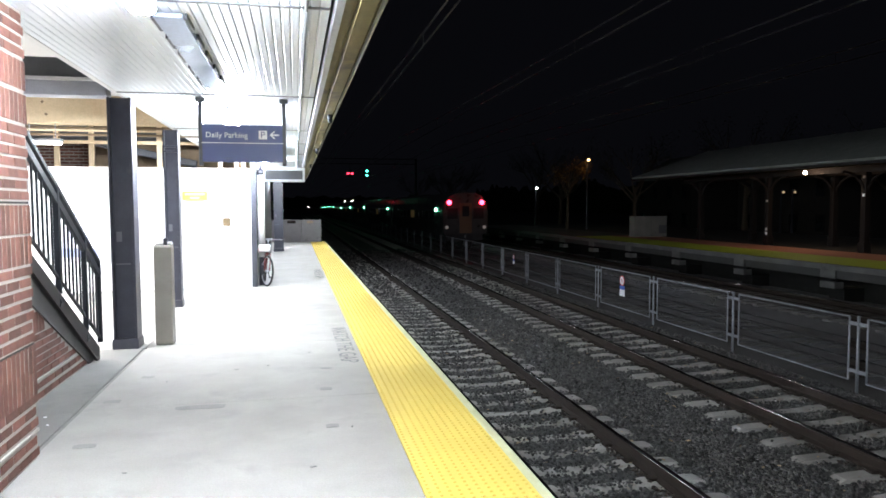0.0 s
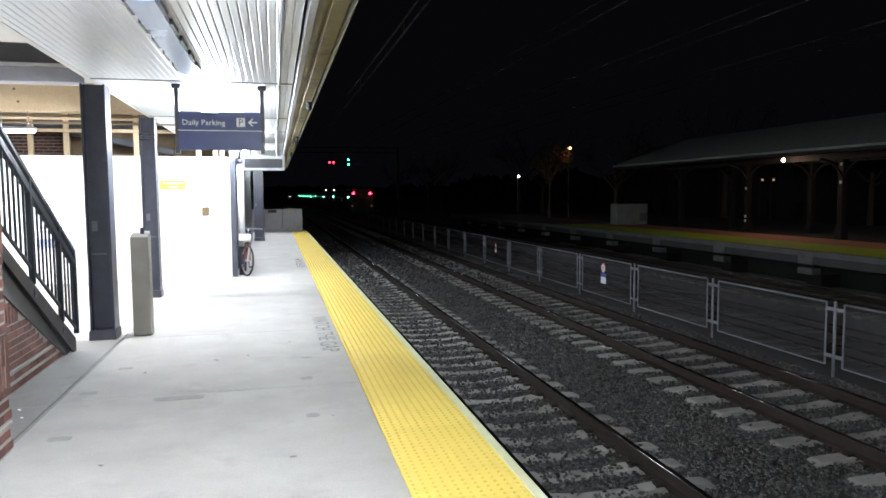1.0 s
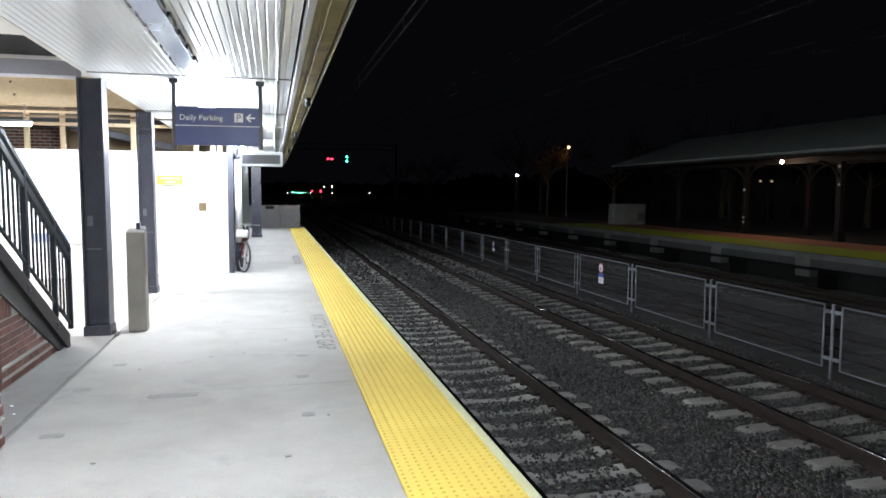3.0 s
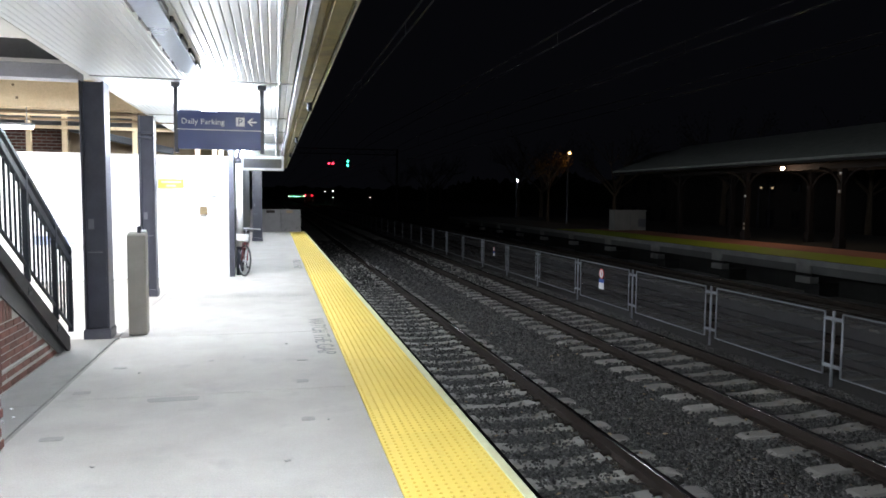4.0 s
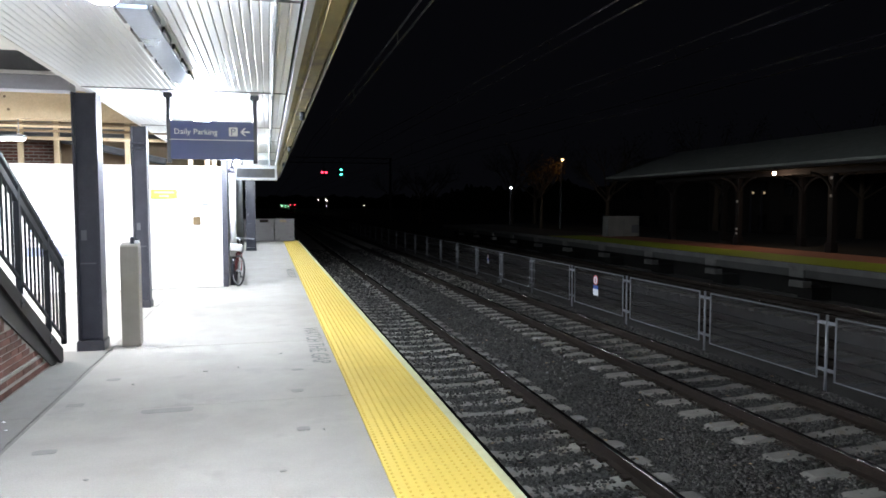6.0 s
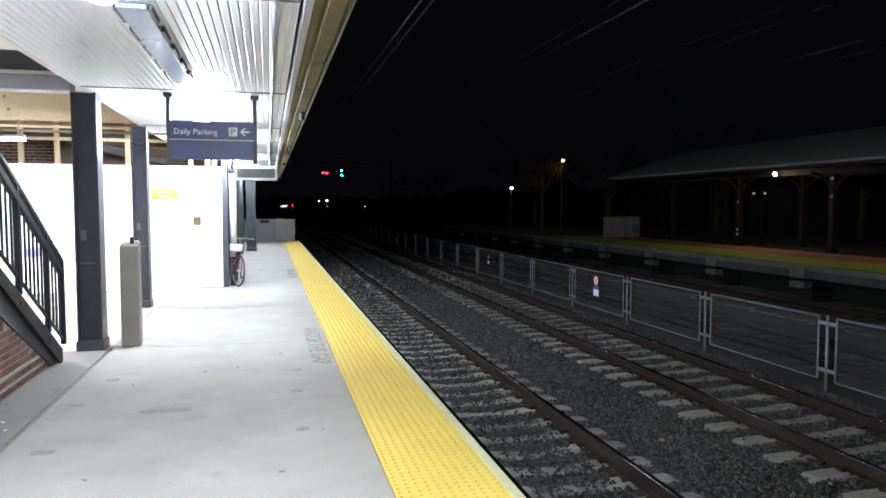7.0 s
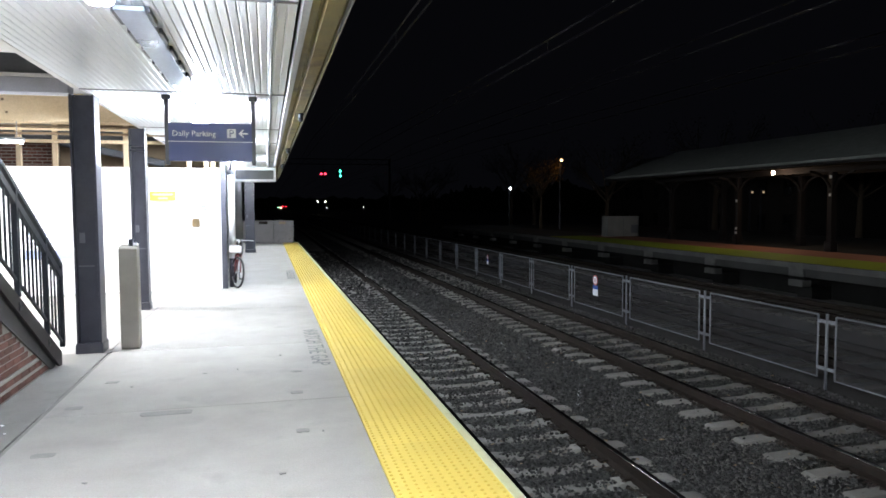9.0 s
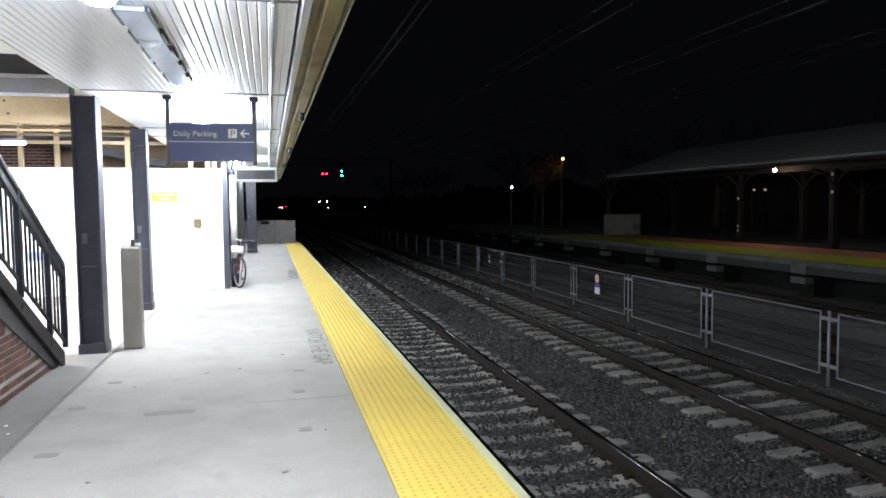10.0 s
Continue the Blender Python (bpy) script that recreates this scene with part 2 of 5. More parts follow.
M = dict(
    concrete=surface("platform_concrete", (0.262, 0.249, 0.229), (0.356, 0.341, 0.317), 0.8, scale=1.6, fine=80, bump=0.25, vary=0.05, stain=(0.225, 0.22, 0.205), stain_scale=2.2, stain_at=0.56, grit=0.22),
    concrete_shaded_edge=surface("shaded_border_concrete", (0.165, 0.16, 0.15), (0.245, 0.238, 0.224), 0.8, scale=2, fine=90, bump=0.2, stain=(0.14, 0.138, 0.13), stain_scale=2),
    old_concrete=surface("weathered_concrete", (0.20, 0.20, 0.19), (0.32, 0.31, 0.29), 0.85, scale=1.5, fine=60, bump=0.3, stain=(0.10, 0.10, 0.09), stain_scale=0.8),
    joint=surface("joint_filler", (0.17, 0.165, 0.155), (0.24, 0.23, 0.22), 0.9, scale=8),
    patch=surface("repair_mortar", (0.20, 0.199, 0.19), (0.27, 0.268, 0.255), 0.85, scale=9, fine=120, bump=0.2),
    yellow=surface("yellow_tactile_tile", (0.60, 0.45, 0.085), (0.68, 0.52, 0.115), 0.55, scale=2.0, fine=160, bump=0.06, vary=0.04, stain=(0.47, 0.36, 0.09), stain_scale=3, stain_at=0.60, grit=0.14),
    yellow_dome=surface("amber_tactile_dome", (0.51, 0.365, 0.055), (0.59, 0.425, 0.075), 0.6, scale=5, fine=160, bump=0.04, grit=0.2),
    white_edge=surface("white_edge_paint", (0.44, 0.46, 0.28), (0.54, 0.55, 0.37), 0.6, scale=5, stain=(0.45, 0.42, 0.25), stain_scale=4, grit=0.15),
    brick=surface("red_brick", (0.125, 0.052, 0.037), (0.205, 0.086, 0.062), 0.85, scale=14, fine=120, bump=0.4, vary=0.38, grit=0.35),
    mortar=surface("pale_mortar", (0.36, 0.33, 0.30), (0.46, 0.43, 0.395), 0.9, scale=20, fine=150, bump=0.3),
    stone=surface("cast_stone", (0.40, 0.38, 0.36), (0.50, 0.48, 0.45), 0.8, scale=6, fine=120),
    black_steel=surface("black_painted_steel", (0.036, 0.037, 0.050), (0.058, 0.059, 0.076), 0.36, scale=5, fine=80, bump=0.06, stain=(0.075, 0.07, 0.068), stain_scale=4, stain_at=0.6, gloss=0.35),
    rail_black=surface("black_railing_paint", (0.012, 0.015, 0.020), (0.022, 0.025, 0.032), 0.45, scale=5, fine=80, bump=0.05, gloss=0.25),
    stringer_brown=surface("brown_black_steel", (0.018, 0.015, 0.016), (0.032, 0.027, 0.028), 0.55, scale=5, fine=80, bump=0.08, gloss=0.25),
    # Curb base tone is darkened for the shade on the stair's side.
    curb_concrete=surface("shaded_curb_concrete", (0.085, 0.083, 0.082), (0.14, 0.137, 0.133), 0.85, scale=3, fine=70, bump=0.3, stain=(0.05, 0.05, 0.05), stain_scale=2),
    fence_zinc=surface("dull_fence_zinc", (0.20, 0.21, 0.23), (0.30, 0.31, 0.335), 0.55, 0.4, scale=18, fine=120, bump=0.05),
    grey_steel=surface("grey_painted_steel", (0.09, 0.095, 0.105), (0.14, 0.145, 0.16), 0.5, scale=4, bump=0.05),
    beam_grey=surface("primed_beam_steel", (0.42, 0.43, 0.49), (0.50, 0.51, 0.57), 0.55, scale=4, bump=0.05),
    raceway_metal=surface("satin_raceway_metal", (0.34, 0.40, 0.52), (0.44, 0.50, 0.62), 0.3, 0.85, scale=1.5, fine=30, bump=0.02),
    stainless=surface("brushed_bronze_steel", (0.30, 0.28, 0.25), (0.40, 0.37, 0.33), 0.45, 0.75, scale=4, fine=200, bump=0.03),
    zinc=surface("galvanised_steel", (0.32, 0.335, 0.36), (0.45, 0.465, 0.49), 0.5, 0.55, scale=18, fine=120, bump=0.05),
    soffit=surface("white_soffit_metal", (0.82, 0.86, 0.91), (0.86, 0.89, 0.93), 0.36, 0.0, scale=1.2, fine=60, bump=0.02, grit=0.05),
    gutter=surface("tan_gutter_metal", (0.12, 0.098, 0.034), (0.20, 0.165, 0.06), 0.7, 0.0, scale=3.0, fine=60, bump=0.06, stain=(0.05, 0.038, 0.022), stain_scale=2.5, stain_at=0.50),
    dark_roof=surface("dark_roof_sheet", (0.05, 0.05, 0.052), (0.08, 0.08, 0.08), 0.6, scale=2),
    white_ply=surface("white_painted_plywood", (0.80, 0.80, 0.79), (0.86, 0.86, 0.85), 0.6, scale=2, fine=70, bump=0.05, grit=0.06),
    white_pipe=surface("white_downpipe", (0.74, 0.74, 0.73), (0.82, 0.82, 0.81), 0.4, scale=4, grit=0.08),
    lumber=surface("raw_pine_lumber", (0.70, 0.53, 0.33), (0.80, 0.65, 0.44), 0.7, scale=3, fine=60, bump=0.12, stain=(0.40, 0.23, 0.10), stain_scale=6, stain_at=0.66),
    lumber_dark=surface("old_joist_lumber", (0.20, 0.14, 0.09), (0.30, 0.22, 0.14), 0.8, scale=4, fine=60, bump=0.15),
    sign_blue=surface("navy_sign_enamel", (0.030, 0.045, 0.17), (0.040, 0.058, 0.20), 0.4, scale=2, grit=0.08, bump=0.02),
    sign_white=surface("white_sign_vinyl", (0.78, 0.78, 0.80), (0.84, 0.84, 0.85), 0.5, grit=0.05, bump=0.01),
    sign_red=surface("red_sign_vinyl", (0.55, 0.03, 0.03), (0.62, 0.05, 0.05), 0.5, grit=0.05),
    sign_navy=surface("blue_sign_vinyl", (0.03, 0.09, 0.42), (0.04, 0.11, 0.48), 0.5, grit=0.05),
    notice_yellow=surface("yellow_notice_paper", (0.33, 0.50, 0.05), (0.38, 0.56, 0.07), 0.6, grit=0.05),
    notice_grey=surface("grey_print", (0.24, 0.245, 0.26), (0.32, 0.325, 0.34), 0.6, grit=0.05),
    notice_blue=surface("pale_blue_print", (0.26, 0.30, 0.50), (0.34, 0.38, 0.58), 0.6, grit=0.05),
    plate_tan=surface("tan_lock_plate", (0.13, 0.09, 0.045), (0.18, 0.13, 0.065), 0.5, 0.3),
    stencil=surface("grey_stencil_paint", (0.085, 0.09, 0.095), (0.22, 0.225, 0.225), 0.8, scale=16, fine=60, grit=0.4, spread=0.9),
    # Grey base colour carries a pale reflection on the glass.
    screen=surface("sheen_display_glass", (0.10, 0.105, 0.10), (0.17, 0.175, 0.165), 0.12, scale=3, bump=0.01),
    screen_case=surface("pale_display_case", (0.60, 0.63, 0.62), (0.70, 0.73, 0.72), 0.35, 0.4, scale=3, bump=0.02),
    ballast_bed=surface("ballast_bed", (0.030, 0.029, 0.028), (0.065, 0.062, 0.058), 0.9, scale=40, fine=18, bump=1.0, grit=0.6),
    ballast=surface("crushed_stone", (0.026, 0.0255, 0.027), (0.074, 0.069, 0.063), 0.9, scale=9, fine=60, bump=0.3, vary=0.85, grit=0.3, island=True),
    rusty_ballast=surface("rust_stained_stone", (0.016, 0.011, 0.008), (0.034, 0.024, 0.017), 0.95, scale=6, fine=60, bump=0.3, vary=0.6, grit=0.3, island=True),
    tie=surface("concrete_tie", (0.175, 0.166, 0.15), (0.25, 0.238, 0.218), 0.85, scale=3, fine=70, bump=0.3, vary=0.15, stain=(0.15, 0.12, 0.09), stain_scale=4, stain_at=0.58),
    timber_tie=surface("dark_timber_tie", (0.035, 0.028, 0.022), (0.06, 0.05, 0.04), 0.85, scale=5, fine=60, bump=0.3, vary=0.2),
    rail_side=surface("rusty_rail_side", (0.013, 0.009, 0.0072), (0.023, 0.016, 0.0125), 0.85, 0.0, scale=9, fine=90, bump=0.2, gloss=0.15),
    rail_head=surface("worn_rail_head", (0.11, 0.10, 0.095), (0.17, 0.155, 0.148), 0.13, 0.95, scale=1.2, fine=40, bump=0.006),
    sooty_concrete=surface("sooty_concrete", (0.085, 0.085, 0.08), (0.16, 0.158, 0.15), 0.85, scale=1.5, fine=60, bump=0.3, stain=(0.05, 0.05, 0.045), stain_scale=0.8),
    girder_concrete=surface("dark_girder_concrete", (0.035, 0.035, 0.034), (0.06, 0.06, 0.057), 0.9, scale=1.5, fine=60, bump=0.3),
    # Near-black, for the recess, bearings and stems under the far platform.
    soot=surface("near_black_recess", (0.008, 0.008, 0.008), (0.015, 0.0145, 0.013), 0.95, scale=1.5, fine=12, bump=0.5, gloss=0.1),
    opp_yellow=surface("worn_yellow_platform_paint", (0.46, 0.60, 0.03), (0.54, 0.68, 0.05), 0.7, scale=1.5, fine=40, stain=(0.42, 0.45, 0.06), stain_scale=1.0),
    opp_brick=surface("brick_paving", (0.52, 0.23, 0.15), (0.62, 0.29, 0.19), 0.8, scale=3, fine=40, bump=0.2),
    shingle=surface("grey_roof_shingle", (0.125, 0.137, 0.125), (0.20, 0.21, 0.193), 0.85, scale=3, fine=12, bump=0.5, vary=0.25),
    old_timber=surface("painted_canopy_timber", (0.012, 0.0095, 0.0095), (0.021, 0.0175, 0.017), 0.75, scale=4, fine=50, bump=0.15, gloss=0.25),
    wire=surface("catenary_wire", (0.15, 0.148, 0.145), (0.21, 0.207, 0.203), 0.6, 0.2, scale=8),
    earth=surface("dark_ground", (0.030, 0.030, 0.026), (0.055, 0.052, 0.045), 0.95, scale=0.4, fine=6, bump=0.6),
    bark=surface("tree_bark", (0.10, 0.075, 0.05), (0.16, 0.12, 0.085), 0.9, scale=8, fine=40, bump=0.6),
    leaf=surface("autumn_leaf", (0.16, 0.10, 0.02), (0.26, 0.15, 0.03), 0.7, scale=1, vary=0.3, island=True),
    dry_leaf=surface("dry_tan_leaf", (0.16, 0.11, 0.06), (0.30, 0.22, 0.13), 0.8, scale=1, vary=0.4, island=True),
    far_leaf=surface("dark_leaf", (0.035, 0.05, 0.02), (0.06, 0.08, 0.03), 0.8, scale=1, vary=0.3, island=True),
    coach_steel=surface("coach_stainless", (0.05, 0.05, 0.055), (0.085, 0.085, 0.09), 0.30, 0.6, scale=2, fine=30, bump=0.03),
    coach_dark=surface("coach_dark_trim", (0.02, 0.02, 0.025), (0.04, 0.04, 0.045), 0.4, scale=3),
    coach_door=surface("coach_end_door", (0.12, 0.065, 0.035), (0.16, 0.09, 0.05), 0.6, scale=3),
    coach_glass=surface("coach_window_glass", (0.015, 0.018, 0.02), (0.03, 0.03, 0.035), 0.08, scale=2, bump=0.0),
    # Also colours the shaded gaps painted on the brick pier.
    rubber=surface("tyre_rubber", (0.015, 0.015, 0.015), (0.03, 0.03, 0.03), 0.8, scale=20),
    bike_red=surface("red_bicycle_paint", (0.13, 0.015, 0.018), (0.19, 0.025, 0.025), 0.35, scale=10, bump=0.02),
    bag=surface("white_basket_liner", (0.42, 0.42, 0.43), (0.50, 0.50, 0.50), 0.8, scale=10),
    house_wall=surface("dark_house_wall", (0.035, 0.032, 0.03), (0.055, 0.05, 0.047), 0.9, scale=2, gloss=0.2),
    end_panel=surface("grey_end_panel", (0.15, 0.14, 0.14), (0.21, 0.20, 0.20), 0.8, scale=3, fine=40, stain=(0.10, 0.095, 0.095), stain_scale=3),
    wire_mesh=veil("fence_wire_mesh", (0.10, 0.10, 0.105), 0.15, 0.05),
    led=glowing("led_white", (0.85, 0.93, 1.02), 265.0),
    inner_led=glowing("inner_lamp_white", (0.95, 0.97, 1.0), 70.0),
    sodium=glowing("sodium_lamp", (1.0, 0.62, 0.42), 22.0),
    sodium_far=glowing("sodium_street_lamp", (1.0, 0.62, 0.26), 5.0),
    white_far=glowing("white_street_lamp", (0.85, 0.93, 1.0), 22.0),
    cream_far=glowing("far_cream_lamp", (1.0, 0.93, 0.75), 12.0),
    sig_green=glowing("green_signal_lens", (0.05, 1.0, 0.55), 14.0),
    sig_red=glowing("red_signal_lens", (1.0, 0.03, 0.07), 12.0),
    tail_red=glowing("red_marker_lens", (1.0, 0.014, 0.035), 34.0),
    coach_green=glowing("green_side_lamp", (0.15, 1.0, 0.50), 40.0),
    coach_pane=glowing("lit_coach_pane", (1.0, 0.72, 0.28), 0.012),
    coach_dim=glowing("dim_marker_lens", (1.0, 0.85, 0.8), 0.06),
    lit_window=glowing("lit_house_window", (1.0, 0.72, 0.42), 0.35),
)

# ---- ground and tracks ----
RAIL_TOP = -1.25
TRACKS = (3.315, 7.46, 11.30, 15.60)
TIE_START = (0.93, 0.836, 0.915, 0.915)
TIE_STEP = (0.587, 0.622, 0.61, 0.61)
BED = -1.50

bm = bmesh.new()
bmesh.ops.create_grid(bm, x_segments=2, y_segments=2, size=1.0, matrix=Matrix.Translation((0, 1200, BED - 0.06)) @ Matrix.Diagonal((1500, 1500, 1, 1)))
ground = thing("ground", bm, M["earth"], "dark bare ground beyond the lit station", "ground", kind="structure")

bm = bmesh.new()
bmesh.ops.create_grid(bm, x_segments=1, y_segments=4, size=1.0, matrix=Matrix.Translation((9.6, 340, BED)) @ Matrix.Diagonal((8.4, 360, 1, 1)))
ballast_bed = thing("ballast_bed", bm, M["ballast_bed"], "dark grey crushed stone bed under four tracks", "ballast", kind="structure")


def crushed_stone():
    """Loose angular stones over the bed, thick near the platform and thinner away from it."""
    rng = np.random.default_rng(4)
    bmi = bmesh.new()
    bmesh.ops.create_icosphere(bmi, subdivisions=1, radius=1.0)
    base = np.array([v.co[:] for v in bmi.verts])
    tris = np.array([[v.index for v in f.verts] for f in bmi.faces])
    bmi.free()
    spans = ((1.5, 9.3, 2.5, 13.0, 760, 0.0185), (1.5, 9.3, 13.0, 24.0, 300, 0.025), (1.5, 9.3, 24.0, 50.0, 60, 0.045))
    vs, fs, n0 = {0: [], 1: []}, {0: [], 1: []}, {0: 0, 1: 0}
    cover = rng.uniform(0.0, 1.0, (len(TRACKS), 400)) ** 2
    for x0, x1, y0, y1, dens, r in spans:
        n = int((x1 - x0) * (y1 - y0) * dens)
        x, y = rng.uniform(x0, x1, n), rng.uniform(y0, y1, n)
        bed = np.full(n, BED)
        keep = np.ones(n, bool)
        rusty = np.zeros(n, bool)
        bed = bed + 0.05 * np.clip(1 - np.abs(x - (TRACKS[0] + TRACKS[1]) / 2) / 0.9, 0, 1)
        for k, c in enumerate(TRACKS):
            d = np.abs(x - c)
            inside = d < 1.28
            bed = np.where(inside, BED + 0.03, bed)
            number = (y - TIE_START[k]) / TIE_STEP[k]
            on_tie = inside & (np.abs(number - np.round(number)) < 0.235)
            deep = cover[k][np.clip(np.round(number).astype(int), 0, 399)]
            deep = np.where((k == 0) & (y > 7.0) & (y < 9.2), 0.8, deep)
            share = np.where(d < 0.5, 0.06 + 0.6 * deep, 0.025) if k == 0 else np.full(n, 0.03)
            near_rail = np.abs(d - 0.755) < 0.17
            rusty |= near_rail
            share = np.where(near_rail, 0.30, share)
            bed = np.where(on_tie, bed + 0.02, bed)
            keep &= ~on_tie | (rng.uniform(0, 1, n) < share)
        x, y, bed, rusty = x[keep], y[keep], bed[keep], rusty[keep]
        n = len(x)
        jag = rng.uniform(0.55, 1.35, (n, len(base), 1))
        size = r * rng.uniform(0.5, 1.45, (n, 1, 1)) * np.stack([rng.uniform(0.8, 1.3, n), rng.uniform(0.8, 1.3, n), rng.uniform(0.6, 1.0, n)], 1)[:, None, :]
        a = rng.uniform(0, 2 * np.pi, n)
        p = base[None] * jag * size
        px = p[..., 0] * np.cos(a)[:, None] - p[..., 1] * np.sin(a)[:, None]
        py = p[..., 0] * np.sin(a)[:, None] + p[..., 1] * np.cos(a)[:, None]
        lift = rng.uniform(0.2, 1.0, n) * r
        p = np.stack([px + x[:, None], py + y[:, None], p[..., 2] + (bed + lift)[:, None]], -1)
        for kind in (0, 1):
            q = p[rusty == bool(kind)]
            vs[kind].append(q.reshape(-1, 3))
            fs[kind].append((tris[None] + (np.arange(len(q)) * len(base))[:, None, None] + n0[kind]).reshape(-1, 3))
            n0[kind] += len(q) * len(base)
    for kind, mat, label in ((0, "ballast", "loose grey crushed stones lying between the ties"), (1, "rusty_ballast", "rust-darkened crushed stones lying along the rails")):
        v, f = np.concatenate(vs[kind]), np.concatenate(fs[kind])
        me = bpy.data.meshes.new("ballast_stones")
        me.vertices.add(len(v))
        me.vertices.foreach_set("co", v.ravel())
        me.loops.add(len(f) * 3)
        me.loops.foreach_set("vertex_index", f.ravel())
        me.polygons.add(len(f))
        me.polygons.foreach_set("loop_start", np.arange(len(f)) * 3)
        me.update(calc_edges=True)
        me.materials.append(M[mat])
        tagged(new("ballast_stones", me), label, "ballast", kind="stuff")


crushed_stone()


def tie_mesh():
    """A concrete tie: raised rail seats, dipped middle, sloping shoulders."""
    bm = bmesh.new()
    xs = (-1.30, -1.22, -0.95, -0.55, -0.25, 0.25, 0.55, 0.95, 1.22, 1.30)
    top = (0.01, 0.045, 0.055, 0.055, 0.02, 0.02, 0.055, 0.055, 0.045, 0.01)
    rings = []
    for x, z in zip(xs, top):
        rings.append([bm.verts.new((x, y, zz)) for y, zz in ((-0.14, -0.10), (-0.125, z - 0.03), (-0.10, z), (0.10, z), (0.125, z - 0.03), (0.14, -0.10))])
    for a, b in zip(rings, rings[1:]):
        for i in range(5):
            bm.faces.new((a[i], a[i + 1], b[i + 1], b[i]))
    bm.faces.new(rings[0])
    bm.faces.new(rings[-1])
    bmesh.ops.recalc_face_normals(bm, faces=bm.faces[:])
    return to_mesh("tie", bm, M["tie"])


def rail_profile(bm, x, y0, y1, head):
    if head:
        arc = [(0.022 + 0.014 * math.sin(k * math.pi / 12), -0.014 + 0.014 * math.cos(k * math.pi / 12)) for k in range(7)]
        out = [(-0.036, -0.0165)] + [(-u, v) for u, v in reversed(arc)] + arc + [(0.036, -0.0165)]
    else:
        out = ((-0.075, -0.186), (0.075, -0.186), (0.075, -0.172), (0.012, -0.145), (0.010, -0.055), (0.036, -0.042), (0.036, -0.017), (-0.036, -0.017), (-0.036, -0.042), (-0.010, -0.055), (-0.012, -0.145), (-0.075, -0.172))
    prism(bm, [(x + u, RAIL_TOP + v) for u, v in out], "y", y0, y1)


def fallen_leaves():
    """Dry leaves blown over the first two tracks."""
    rng = random.Random(12)
    bm = bmesh.new()
    for _ in range(420):
        x, y = rng.uniform(1.7, 9.0), 4.0 + 16 * rng.random() ** 1.3
        s, a = rng.uniform(0.018, 0.045), rng.uniform(0, 6.28)
        z = BED + rng.uniform(0.055, 0.08)
        u, w = Vector((math.cos(a), math.sin(a), rng.uniform(-0.3, 0.3))), Vector((-math.sin(a), math.cos(a), rng.uniform(-0.3, 0.3)))
        c = Vector((x, y, z))
        bm.faces.new([bm.verts.new(c + s * p) for p in (u, 0.5 * w + Vector((0, 0, 0.15)), -u, -0.5 * w + Vector((0, 0, 0.15)))])
    thing("fallen_leaves", bm, M["dry_leaf"], "dry tan leaves scattered over the ballast", "leaves", kind="stuff")


fallen_leaves()
TIE = tie_mesh()
DARK_TIE = TIE.copy()
DARK_TIE.materials[0] = M["timber_tie"]
bmc = bmesh.new()
box(bmc, -0.15, -0.06, -0.187, -0.04, 0.06, -0.150, 0.012)
box(bmc, 0.04, -0.06, -0.187, 0.15, 0.06, -0.150, 0.012)
CLIP = to_mesh("rail_clip", bmc, M["rail_side"])
near_ties = (110, 130, 60, 0)
for c, n_near, start, step in zip(TRACKS, near_ties, TIE_START, TIE_STEP):
    track = empty("railway_track", pose(c, 0, 0), "steel rails on pale concrete ties in dark ballast", "railway track", "four parallel tracks", "structure")
    for side in (-0.755, 0.755):
        bm = bmesh.new()
        rail_profile(bm, side, -20, 690, False)
        rail = part("rail", bm, M["rail_side"], track, "rust-brown steel rail")
        bm = bmesh.new()
        rail_profile(bm, side, -20, 690, True)
        part("rail_head", bm, M["rail_head"], rail, "polished steel running surface", smooth=True)
    for i in range(n_near):
        shared("tie", TIE if c < 9 else DARK_TIE, track, pose(random.uniform(-0.02, 0.02) - (0.10 if 5 < c < 9 else 0.0), start + i * step, RAIL_TOP - 0.241 + random.uniform(-0.006, 0.006), 0, 0, random.uniform(-0.8, 0.8)))
        if i < 34 and n_near:
            for side in (-0.755, 0.755):
                shared("rail_clip", CLIP, track, pose(side, start + i * step, RAIL_TOP))
    bm = bmesh.new()
    for i in range(n_near, 420):
        y = start + i * step
        box(bm, -1.3, y - 0.13, BED, 1.3, y + 0.13, RAIL_TOP - 0.19)
    tagged(part("far_ties", bm, M["tie"] if c < 9 else M["timber_tie"], track), kind="stuff")

# ---- platform ----
EDGE = 1.48
platform = empty("platform", pose(0, 0, 0), "pale concrete station platform with yellow tactile edge", "platform", kind="structure")
bm = bmesh.new()
box(bm, -9.0, -12.0, -1.6, 1.30, 34.6, -0.16)
box(bm, 1.30, -12.0, -0.34, EDGE - 0.01, 34.6, -0.16)
part("substructure", bm, M["old_concrete"], platform)
bm = bmesh.new()
box(bm, -9.0, -12.0, -0.16, 0.74, 34.6, -0.012)
part("joint_bed", bm, M["joint"], platform)
SLAB_YS = (-12.0, -6.35, -0.25, 5.93, 8.62, 11.95, 18.05, 24.15, 30.25, 34.6)
for y0, y1 in zip(SLAB_YS, SLAB_YS[1:]):
    bm = bmesh.new()
    box(bm, -1.778 if y0 < 8 else -1.812, y0 + 0.003, -0.012, 0.735, y1 - 0.003, 0.0, 0.003)
    part("slab", bm, M["concrete"], platform)

